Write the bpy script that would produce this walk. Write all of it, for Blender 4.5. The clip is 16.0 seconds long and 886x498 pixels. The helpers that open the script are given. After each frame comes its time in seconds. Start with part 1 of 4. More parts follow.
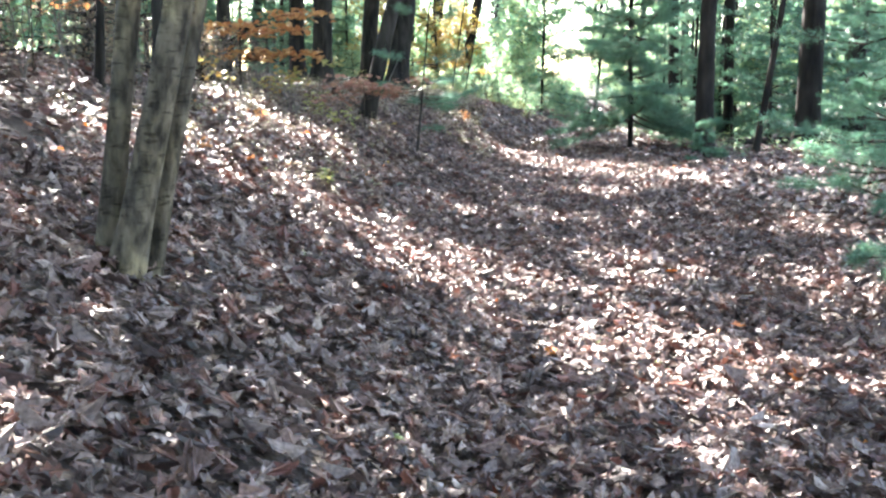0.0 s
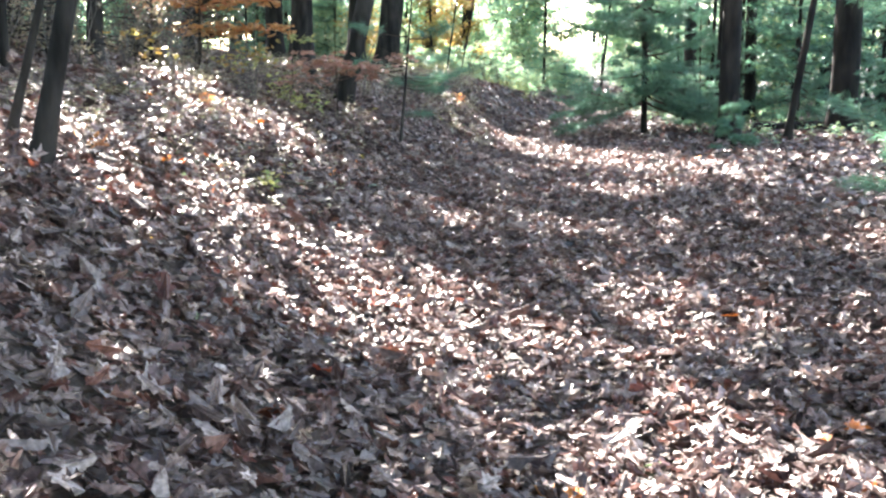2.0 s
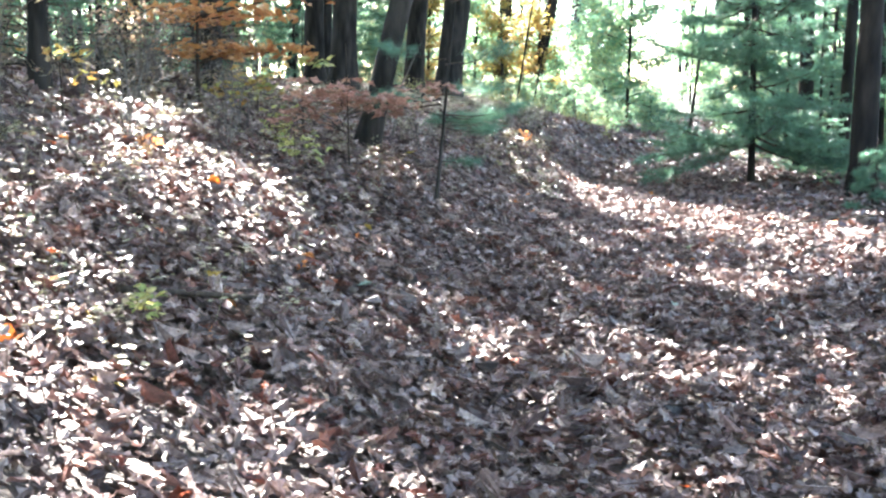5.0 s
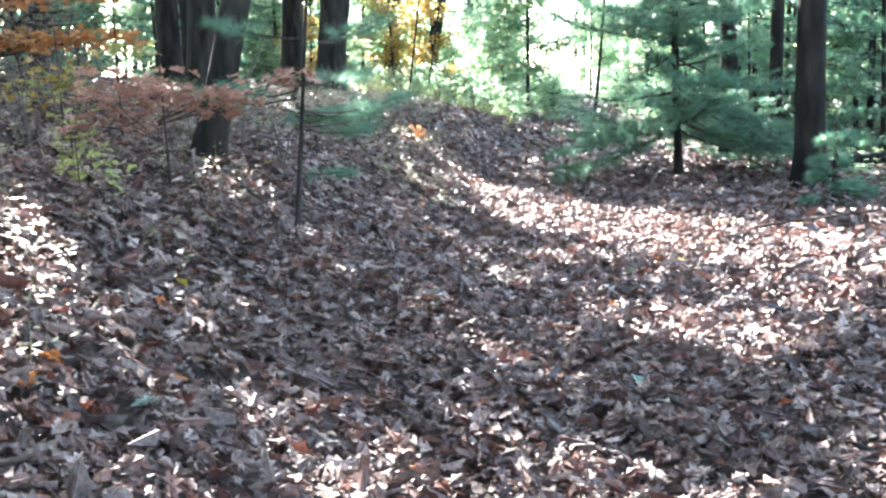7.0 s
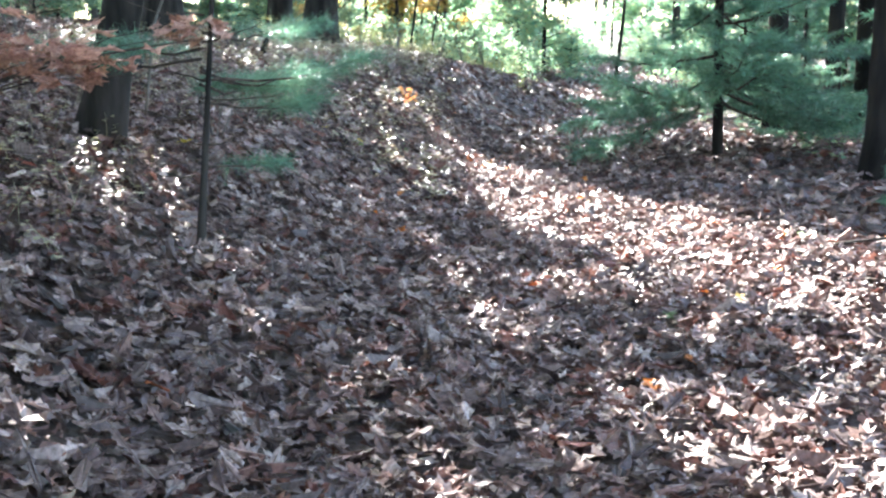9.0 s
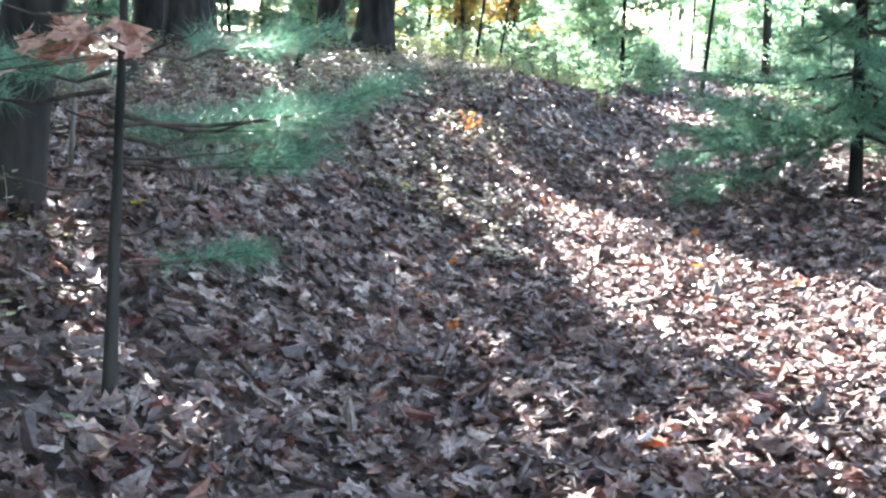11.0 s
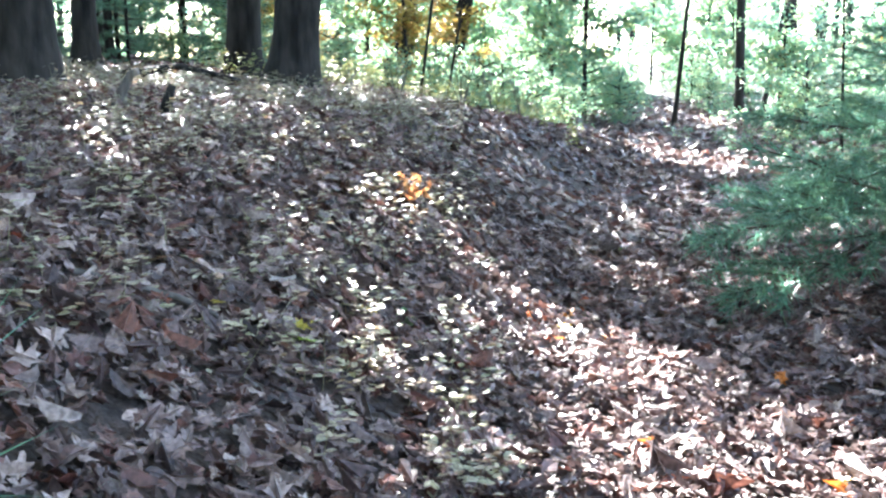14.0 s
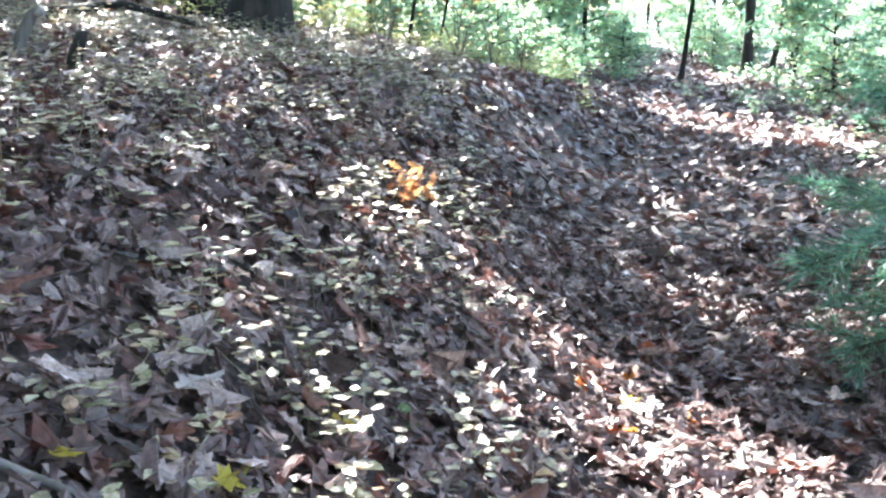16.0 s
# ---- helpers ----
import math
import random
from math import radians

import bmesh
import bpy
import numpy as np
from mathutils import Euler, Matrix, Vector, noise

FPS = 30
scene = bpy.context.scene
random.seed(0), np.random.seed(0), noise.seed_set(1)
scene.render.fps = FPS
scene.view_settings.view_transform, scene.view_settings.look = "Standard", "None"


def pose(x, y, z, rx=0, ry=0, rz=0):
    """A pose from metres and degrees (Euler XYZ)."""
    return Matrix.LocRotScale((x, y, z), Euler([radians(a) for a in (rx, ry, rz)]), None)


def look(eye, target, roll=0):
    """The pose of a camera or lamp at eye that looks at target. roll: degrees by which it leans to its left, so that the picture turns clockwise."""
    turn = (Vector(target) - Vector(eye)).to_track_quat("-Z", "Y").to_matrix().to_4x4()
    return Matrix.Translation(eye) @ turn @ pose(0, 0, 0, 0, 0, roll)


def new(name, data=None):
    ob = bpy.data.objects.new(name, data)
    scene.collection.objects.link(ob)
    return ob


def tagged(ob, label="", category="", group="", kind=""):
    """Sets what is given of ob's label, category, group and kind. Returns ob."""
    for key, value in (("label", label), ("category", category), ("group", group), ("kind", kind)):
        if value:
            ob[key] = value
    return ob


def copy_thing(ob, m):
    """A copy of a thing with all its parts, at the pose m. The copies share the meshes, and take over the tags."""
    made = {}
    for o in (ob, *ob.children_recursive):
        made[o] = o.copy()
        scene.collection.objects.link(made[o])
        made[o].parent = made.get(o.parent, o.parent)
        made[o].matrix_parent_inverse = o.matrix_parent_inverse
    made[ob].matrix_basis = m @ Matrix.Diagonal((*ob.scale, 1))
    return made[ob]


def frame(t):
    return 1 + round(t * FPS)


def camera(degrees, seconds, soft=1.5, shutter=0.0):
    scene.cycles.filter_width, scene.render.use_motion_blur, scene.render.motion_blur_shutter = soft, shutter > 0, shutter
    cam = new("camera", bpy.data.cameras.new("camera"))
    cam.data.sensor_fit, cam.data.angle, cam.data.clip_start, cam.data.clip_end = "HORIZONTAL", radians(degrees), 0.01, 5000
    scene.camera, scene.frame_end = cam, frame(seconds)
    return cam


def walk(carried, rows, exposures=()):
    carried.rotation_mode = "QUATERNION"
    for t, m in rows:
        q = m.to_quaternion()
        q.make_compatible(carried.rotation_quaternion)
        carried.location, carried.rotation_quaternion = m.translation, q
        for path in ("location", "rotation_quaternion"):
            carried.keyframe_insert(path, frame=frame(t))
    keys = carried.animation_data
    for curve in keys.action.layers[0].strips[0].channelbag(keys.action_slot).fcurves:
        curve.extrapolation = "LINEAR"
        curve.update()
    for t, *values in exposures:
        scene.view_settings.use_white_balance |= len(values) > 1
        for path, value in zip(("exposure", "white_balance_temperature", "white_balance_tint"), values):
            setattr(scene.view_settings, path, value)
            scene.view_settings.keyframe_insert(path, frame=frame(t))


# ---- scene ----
cam = camera(44.6, 16.0, soft=2.4)
METRES, EYE, TILT, LEAN, TURN = 17.5, 1.45, -9.0, 0.0, 0.0
ROWS = [
    (0.0, 0.0, 0.0, 0.0, 0.0, 0.0, -0.0),
    (0.5, 0.0011, 0.0325, 0.0042, -0.33, -0.96, 1.23),
    (1.0, 0.0057, 0.0653, 0.0082, 0.16, -0.47, 1.84),
    (1.5, 0.0083, 0.0969, 0.0128, -0.15, -1.48, -0.43),
    (2.0, 0.0086, 0.1274, 0.0179, 0.03, -1.01, 0.21),
    (2.5, 0.0121, 0.158, 0.0229, 4.41, -0.49, -0.27),
    (3.0, 0.0127, 0.1915, 0.0289, 4.43, -0.89, 0.53),
    (3.5, 0.0198, 0.2239, 0.0328, 3.86, 0.81, -1.52),
    (6.0, 0.024, 0.3852, 0.0601, 3.84, 0.29, -0.08),
    (6.5, 0.0241, 0.4211, 0.0643, 0.75, 0.41, 1.17),
    (7.0, 0.0291, 0.4548, 0.0671, -0.85, 0.08, 2.05),
    (7.5, 0.034, 0.4888, 0.0731, -3.04, -1.3, 1.53),
    (8.0, 0.038, 0.5213, 0.0782, -4.25, -1.57, 2.72),
    (8.5, 0.0449, 0.5503, 0.0839, -2.26, -2.5, 1.71),
    (11.0, 0.0443, 0.703, 0.1086, 3.37, -1.95, -0.18),
    (11.5, 0.0424, 0.7328, 0.1147, 3.04, -1.21, 2.13),
    (12.0, 0.0453, 0.761, 0.1183, 3.57, -2.36, 1.38),
    (12.5, 0.0425, 0.7914, 0.1229, 3.06, -1.52, 0.6),
    (13.0, 0.0423, 0.8202, 0.1273, 1.69, -1.21, 2.64),
    (13.5, 0.0424, 0.8477, 0.1328, 2.74, -1.28, -0.48),
    (14.0, 0.0391, 0.8779, 0.1385, 0.6, -0.77, 0.86),
    (14.5, 0.038, 0.9048, 0.1421, 1.81, -0.65, 0.68),
    (15.0, 0.0324, 0.9318, 0.147, 2.17, -0.26, 0.29),
    (15.5, 0.0302, 0.9573, 0.15, 0.46, -1.87, 0.72),
    (16.0, 0.0304, 0.9814, 0.1557, -0.6, -3.67, -0.34),
]
walk(cam, [(t, pose(0, 0, EYE, TILT, LEAN, TURN) @ pose(METRES * x, METRES * y, METRES * z, 90 + pitch, roll, yaw)) for t, x, y, z, yaw, pitch, roll in ROWS],
     exposures=((0.0, 3.97, 6750.0, 10.0), (3.5, 3.93, 6700.0, 10.0), (6.0, 4.34, 6400.0, 8.0), (8.5, 4.14, 6400.0, 9.0), (11.0, 4.18, 6330.0, 9.0), (14.5, 4.2, 6100.0, 8.0), (16.0, 4.28, 6200.0, 8.5)))

# ---- daylight: a clear autumn noon, the sun ahead and a little to the left ----
SUN_UP, SUN_AZ = 40.0, 20.0  # degrees above the horizon, degrees left of the y axis
SUN = Vector((-math.sin(radians(SUN_AZ)) * math.cos(radians(SUN_UP)), math.cos(radians(SUN_AZ)) * math.cos(radians(SUN_UP)), math.sin(radians(SUN_UP))))
world = bpy.data.worlds.new("sky")
scene.world = world
world.use_nodes = True
sky = world.node_tree.nodes.new("ShaderNodeTexSky")
sky.sky_type, sky.sun_disc = "NISHITA", False
sky.sun_elevation, sky.sun_rotation = radians(SUN_UP), radians(-SUN_AZ)
background = world.node_tree.nodes["Background"]
background.inputs["Strength"].default_value = 0.105
world.node_tree.links.new(sky.outputs[0], background.inputs["Color"])
sun = new("sun", bpy.data.lights.new("sun", "SUN"))
sun.data.energy, sun.data.angle, sun.data.color = 5.0, radians(0.53), (1.0, 0.96, 0.91)
sun.matrix_world = look(SUN * 60, (0, 0, 0))

rng = np.random.default_rng(7)


# ---- materials ----
def blank(name):
    m = bpy.data.materials.new(name)
    m.use_nodes = True
    nt = m.node_tree
    nt.nodes.clear()
    out = nt.nodes.new("ShaderNodeOutputMaterial")
    return m, nt, out


def ramp(nt, stops, mode="LINEAR"):
    r = nt.nodes.new("ShaderNodeValToRGB")
    r.color_ramp.interpolation = mode
    els = r.color_ramp.elements
    while len(els) < len(stops):
        els.new(0.5)
    for e, (p, c) in zip(els, stops):
        e.position, e.color = p, (*c, 1)
    return r


def noise_tex(nt, scale, detail=4.0, stretch=None, world_space=True):
    tex = nt.nodes.new("ShaderNodeTexNoise")
    tex.inputs["Scale"].default_value, tex.inputs["Detail"].default_value = scale, detail
    co = nt.nodes.new("ShaderNodeTexCoord")
    src = co.outputs["Object"]
    if stretch:
        mp = nt.nodes.new("ShaderNodeMapping")
        mp.inputs["Scale"].default_value = stretch
        nt.links.new(src, mp.inputs["Vector"])
        src = mp.outputs[0]
    nt.links.new(src, tex.inputs["Vector"])
    return tex


def leaf_material(name, colours, rough=0.42, through_leaf=0.3, by_object=False, spec=0.5, mode="LINEAR", damp=0.0, lit=1.0):
    """Leaves: each its own colour, darker blotches and veins, a waxy sheen and light that shines through."""
    m, nt, out = blank(name)
    if by_object:
        info = nt.nodes.new("ShaderNodeObjectInfo")
        pick = info.outputs["Random"]
    else:
        info = nt.nodes.new("ShaderNodeNewGeometry")
        pick = info.outputs["Random Per Island"]
    n = len(colours)
    r = ramp(nt, [(i / max(1, n - 1) if mode == "LINEAR" else i / n, c) for i, c in enumerate(colours)], mode)
    nt.links.new(pick, r.inputs[0])
    blot = noise_tex(nt, 55.0, 7.0)
    shade = ramp(nt, [(0.32, (0.45, 0.42, 0.4)), (0.66, (1.2, 1.18, 1.16))])
    nt.links.new(blot.outputs[0], shade.inputs[0])
    mul = nt.nodes.new("ShaderNodeMix")
    mul.data_type, mul.blend_type = "RGBA", "MULTIPLY"
    mul.inputs["Factor"].default_value = 1.0
    nt.links.new(r.outputs[0], mul.inputs["A"])
    nt.links.new(shade.outputs[0], mul.inputs["B"])
    if damp > 0:  # older, darker leaves lie in drifts among paler ones
        drift = noise_tex(nt, 2.6, 3.0)
        stain = ramp(nt, [(0.36, (1 - damp, 1 - 1.08 * damp, 1 - 1.08 * damp)), (0.6, (1.12, 1.1, 1.08))])
        nt.links.new(drift.outputs[0], stain.inputs[0])
        wet = nt.nodes.new("ShaderNodeMix")
        wet.data_type, wet.blend_type = "RGBA", "MULTIPLY"
        wet.inputs["Factor"].default_value = 1.0
        nt.links.new(mul.outputs["Result"], wet.inputs["A"])
        nt.links.new(stain.outputs[0], wet.inputs["B"])
        mul = wet
    p = nt.nodes.new("ShaderNodeBsdfPrincipled")
    p.inputs["Roughness"].default_value = rough
    p.inputs["Specular IOR Level"].default_value = spec
    nt.links.new(mul.outputs["Result"], p.inputs["Base Color"])
    bump = nt.nodes.new("ShaderNodeBump")
    bump.inputs["Strength"].default_value, bump.inputs["Distance"].default_value = 0.7, 0.006
    nt.links.new(blot.outputs[0], bump.inputs["Height"])
    nt.links.new(bump.outputs[0], p.inputs["Normal"])
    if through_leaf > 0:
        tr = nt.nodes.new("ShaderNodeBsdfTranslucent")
        # above 1, lit puts extra backlit glow into the leaf's colour
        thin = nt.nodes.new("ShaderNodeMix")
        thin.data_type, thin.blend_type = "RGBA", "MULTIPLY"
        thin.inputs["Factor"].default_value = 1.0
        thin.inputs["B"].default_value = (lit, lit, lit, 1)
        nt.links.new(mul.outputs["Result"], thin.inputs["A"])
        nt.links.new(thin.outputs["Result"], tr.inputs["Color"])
        mix = nt.nodes.new("ShaderNodeMixShader")
        mix.inputs[0].default_value = through_leaf
        nt.links.new(p.outputs[0], mix.inputs[1])
        nt.links.new(tr.outputs[0], mix.inputs[2])
        nt.links.new(mix.outputs[0], out.inputs[0])
    else:
        nt.links.new(p.outputs[0], out.inputs[0])
    return m


def bark_material(name, dark, light, scale=9.0, stretch=(1, 1, 0.22), depth=0.02, rough=0.85, moss=None, marks=False):
    m, nt, out = blank(name)
    a = noise_tex(nt, scale, 6.0, stretch)
    b = noise_tex(nt, 1.7, 3.0)
    r = ramp(nt, [(0.36, dark), (0.64, light)])
    nt.links.new(a.outputs[0], r.inputs[0])
    tint = ramp(nt, [(0.4, (0.75, 0.75, 0.75)), (0.62, moss or (1.15, 1.15, 1.12))])
    nt.links.new(b.outputs[0], tint.inputs[0])
    mul = nt.nodes.new("ShaderNodeMix")
    mul.data_type, mul.blend_type = "RGBA", "MULTIPLY"
    mul.inputs["Factor"].default_value = 1.0
    nt.links.new(r.outputs[0], mul.inputs["A"])
    nt.links.new(tint.outputs[0], mul.inputs["B"])
    p = nt.nodes.new("ShaderNodeBsdfPrincipled")
    p.inputs["Roughness"].default_value = rough
    p.inputs["Specular IOR Level"].default_value = 0.2
    if marks:  # dark scars across the stem and pale lichen on it
        for scale, stretch2, stops in ((13.0, (1, 1, 3.2), [(0.33, (0.4, 0.38, 0.35)), (0.43, (1, 1, 1))]), (6.0, (1, 1, 0.8), [(0.52, (1, 1, 1)), (0.66, (1.7, 1.68, 1.5))]), (3.0, (1, 1, 0.35), [(0.36, (0.5, 0.5, 0.46)), (0.5, (1, 1, 1))])):
            tex, tone = noise_tex(nt, scale, 5.0, stretch2), ramp(nt, stops)
            over = nt.nodes.new("ShaderNodeMix")
            over.data_type, over.blend_type = "RGBA", "MULTIPLY"
            over.inputs["Factor"].default_value = 1.0
            nt.links.new(tex.outputs[0], tone.inputs[0])
            nt.links.new(mul.outputs["Result"], over.inputs["A"])
            nt.links.new(tone.outputs[0], over.inputs["B"])
            mul = over
    nt.links.new(mul.outputs["Result"], p.inputs["Base Color"])
    bump = nt.nodes.new("ShaderNodeBump")
    bump.inputs["Strength"].default_value, bump.inputs["Distance"].default_value = 0.9, depth
    nt.links.new(a.outputs[0], bump.inputs["Height"])
    nt.links.new(bump.outputs[0], p.inputs["Normal"])
    nt.links.new(p.outputs[0], out.inputs[0])
    return m


def soil_material():
    m, nt, out = blank("soil")
    a, b = noise_tex(nt, 16.0, 8.0), noise_tex(nt, 0.6, 3.0)
    r = ramp(nt, [(0.3, (0.014, 0.01, 0.009)), (0.5, (0.036, 0.025, 0.022)), (0.7, (0.085, 0.062, 0.054))])
    nt.links.new(a.outputs[0], r.inputs[0])
    t = ramp(nt, [(0.35, (0.8, 0.78, 0.76)), (0.65, (1.1, 1.05, 1.0))])
    nt.links.new(b.outputs[0], t.inputs[0])
    mul = nt.nodes.new("ShaderNodeMix")
    mul.data_type, mul.blend_type = "RGBA", "MULTIPLY"
    mul.inputs["Factor"].default_value = 1.0
    nt.links.new(r.outputs[0], mul.inputs["A"])
    nt.links.new(t.outputs[0], mul.inputs["B"])
    p = nt.nodes.new("ShaderNodeBsdfPrincipled")
    p.inputs["Roughness"].default_value = 0.8
    nt.links.new(mul.outputs["Result"], p.inputs["Base Color"])
    bump = nt.nodes.new("ShaderNodeBump")
    bump.inputs["Strength"].default_value, bump.inputs["Distance"].default_value = 1.0, 0.05
    nt.links.new(a.outputs[0], bump.inputs["Height"])
    nt.links.new(bump.outputs[0], p.inputs["Normal"])
    nt.links.new(p.outputs[0], out.inputs[0])
    return m


SOIL = soil_material()
# near-black tones put the shade of gaps between leaves into the colours
LITTER = leaf_material("dry_leaves", [(0.02, 0.013, 0.013), (0.13, 0.087, 0.084), (0.22, 0.165, 0.158), (0.04, 0.026, 0.026), (0.3, 0.235, 0.225), (0.15, 0.105, 0.105), (0.5, 0.41, 0.39), (0.06, 0.038, 0.04), (0.22, 0.16, 0.158), (0.2, 0.085, 0.062), (0.07, 0.046, 0.05), (0.36, 0.29, 0.275), (0.14, 0.05, 0.04), (0.09, 0.062, 0.062)], rough=0.44, through_leaf=0.15, spec=0.42, damp=0.38)
COLOURED = leaf_material("fresh_leaves", [(0.55, 0.16, 0.03), (0.3, 0.06, 0.03), (0.42, 0.1, 0.03), (0.55, 0.38, 0.06), (0.2, 0.05, 0.035), (0.6, 0.22, 0.05), (0.34, 0.29, 0.25), (0.25, 0.07, 0.04), (0.2, 0.3, 0.14), (0.5, 0.12, 0.04)], rough=0.42, through_leaf=0.3, by_object=True, mode="CONSTANT")
ORANGE = leaf_material("orange_leaves", [(0.6, 0.26, 0.09), (0.66, 0.38, 0.17), (0.5, 0.19, 0.075), (0.64, 0.4, 0.19)], through_leaf=0.47)
RUSSET = leaf_material("russet_leaves", [(0.4, 0.21, 0.17), (0.48, 0.28, 0.22), (0.34, 0.17, 0.13), (0.44, 0.27, 0.18)], through_leaf=0.45)
YELLOW = leaf_material("yellow_green_leaves", [(0.38, 0.43, 0.14), (0.48, 0.45, 0.18), (0.26, 0.37, 0.13)], through_leaf=0.45)
UNDER = leaf_material("undergrowth_leaves", [(0.22, 0.23, 0.13), (0.32, 0.3, 0.2), (0.42, 0.39, 0.28), (0.26, 0.28, 0.15), (0.32, 0.19, 0.12)], rough=0.33, through_leaf=0.3)
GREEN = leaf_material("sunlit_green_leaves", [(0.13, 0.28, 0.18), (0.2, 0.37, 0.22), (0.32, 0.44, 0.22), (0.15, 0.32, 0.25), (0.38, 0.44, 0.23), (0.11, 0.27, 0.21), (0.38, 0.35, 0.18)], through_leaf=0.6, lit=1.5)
DRY = leaf_material("dry_shrub_leaves", [(0.17, 0.13, 0.105), (0.25, 0.19, 0.15), (0.2, 0.2, 0.13), (0.3, 0.2, 0.14), (0.15, 0.17, 0.12)], through_leaf=0.3)
GOLD = leaf_material("golden_leaves", [(0.46, 0.36, 0.1), (0.48, 0.29, 0.09), (0.36, 0.37, 0.11), (0.44, 0.22, 0.07)], through_leaf=0.42)
CANOPY = leaf_material("canopy_leaves", [(0.14, 0.2, 0.05), (0.25, 0.26, 0.06), (0.32, 0.2, 0.05), (0.12, 0.18, 0.05)], through_leaf=0.3)
NEEDLE = leaf_material("pine_needles", [(0.07, 0.18, 0.125), (0.11, 0.25, 0.17), (0.09, 0.22, 0.16), (0.17, 0.31, 0.18), (0.06, 0.16, 0.11)], rough=0.33, through_leaf=0.38, lit=1.1)
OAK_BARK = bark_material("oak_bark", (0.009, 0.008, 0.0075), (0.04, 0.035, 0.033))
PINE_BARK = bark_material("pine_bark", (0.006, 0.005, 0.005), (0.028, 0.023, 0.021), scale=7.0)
GREY_BARK = bark_material("smooth_grey_bark", (0.026, 0.021, 0.017), (0.165, 0.138, 0.108), scale=17.0, stretch=(1.0, 1.0, 0.45), depth=0.02, moss=(1.15, 1.1, 0.98), marks=True)
TWIG_BARK = bark_material("twig_bark", (0.022, 0.017, 0.014), (0.08, 0.062, 0.05), scale=25.0, depth=0.004)
DEAD_WOOD = bark_material("weathered_wood", (0.06, 0.053, 0.048), (0.2, 0.18, 0.17), scale=14.0, stretch=(1, 1, 0.15), depth=0.008)


# ---- the lie of the land: a level trail under a bank on its left, bending right round the bank's end ----
FOOT_Y = [-10, 5, 9, 12.5, 16, 19, 21.5, 24, 26.5, 29, 35, 43, 55, 90]
FOOT_X = [0.14, 0.2, 0.19, 0.34, 0.6, 0.88, 1.4, 1.75, 2.3, 3.0, 5.0, 8.0, 15.0, 40.0]


def ground(x, y):
    x, y = np.asarray(x, float), np.asarray(y, float)
    d = np.interp(y, FOOT_Y, FOOT_X) + 0.1 - x
    wide = np.interp(y, [0, 8, 13, 19, 25, 40], [2.75, 2.8, 2.6, 2.1, 2.0, 2.1])
    s = np.clip(d / wide, 0, 1)
    over = np.maximum(d - wide, 0)
    slope = np.interp(y, [0, 8, 13, 20, 40], [0.42, 0.4, 0.3, 0.15, 0.1])
    fall = np.clip((y - 27.0 - 2.0 * np.clip(1.0 - x, 0, 9)) / 9.0, 0, 1)
    z = (1 - 0.85 * fall * fall * (3 - 2 * fall)) * (0.1 * s + 0.9 * s * s * (3 - 2 * s)) * np.interp(y, [0, 8, 13, 19, 24, 28, 32], [1.0, 0.91, 0.9, 0.87, 0.98, 0.9, 0.84]) + slope * 12 * (1 - np.exp(-over / 12))
    z = z - 0.05 * np.exp(-((d + 1.2) / 1.0) ** 2) + 0.03 * np.clip(-d - 1.5, 0, 4)
    far = np.clip((np.hypot(x, y - 15) - 60) / 150, 0, 1)
    z = z * (1 - far)
    return z + 0.022 * np.sin(3.1 * x + 1.3 * y) * np.sin(2.3 * y - 0.7 * x) + 0.014 * np.sin(7.3 * x - 2 * y) * np.sin(5.9 * y + 1.7 * x)


def gz(x, y):
    return float(ground(x, y))


def stretch_axis(lo, hi, step, reach):
    inner = np.arange(lo, hi + step / 2, step)
    grow = step * 1.35 ** np.arange(1, 24)
    out = np.cumsum(grow)
    out = out[out < reach]
    return np.concatenate([lo - out[::-1], inner, hi + out])


# ---- mesh helpers ----
def mesh_of(name, verts, faces, material, smooth=False):
    me = bpy.data.meshes.new(name)
    me.from_pydata(np.asarray(verts, float).tolist() if isinstance(verts, np.ndarray) else verts, [], faces.tolist() if isinstance(faces, np.ndarray) else faces)
    me.materials.append(material)
    if smooth:
        me.polygons.foreach_set("use_smooth", [True] * len(me.polygons))
    return me


def thing(name, at, label, category, group="", kind=""):
    ob = new(name)
    ob.location = at
    ob.empty_display_size = 0.1
    return tagged(ob, label, category, group, kind)


def part(name, me, parent, label=""):
    ob = new(name, me)
    ob.parent = parent
    return tagged(ob, label)


def tube(points, radii, sides=10, rough=0.0, seed=0, cap=True):
    """Vertices and faces of a limb along points, with uneven girth."""
    pts = [Vector(p) for p in points]
    r = np.random.default_rng(seed)
    phase = r.uniform(0, 6.28, 4)
    verts, faces = [], []
    for i, (p, rad) in enumerate(zip(pts, radii)):
        d = (pts[min(i + 1, len(pts) - 1)] - pts[max(i - 1, 0)]).normalized()
        u = d.cross(Vector((0.3, 1, 0.1)))
        u = u.normalized() if u.length > 1e-4 else Vector((1, 0, 0))
        v = d.cross(u)
        for k in range(sides):
            a = 2 * math.pi * k / sides
            w = 1 + rough * (0.5 * math.sin(3 * a + phase[0] + 0.4 * i) + 0.4 * math.sin(5 * a + phase[1] - 0.3 * i) + 0.5 * math.sin(0.9 * i + phase[2]) * math.sin(2 * a + phase[3])) + rough * r.uniform(-0.35, 0.35)
            verts.append(tuple(p + (u * math.cos(a) + v * math.sin(a)) * rad * w))
    for i in range(len(pts) - 1):
        for k in range(sides):
            a, b = i * sides + k, i * sides + (k + 1) % sides
            faces.append((a, b, b + sides, a + sides))
    if cap:
        faces.append(tuple(range((len(pts) - 1) * sides, len(pts) * sides)))
        faces.append(tuple(range(sides - 1, -1, -1)))
    return verts, faces


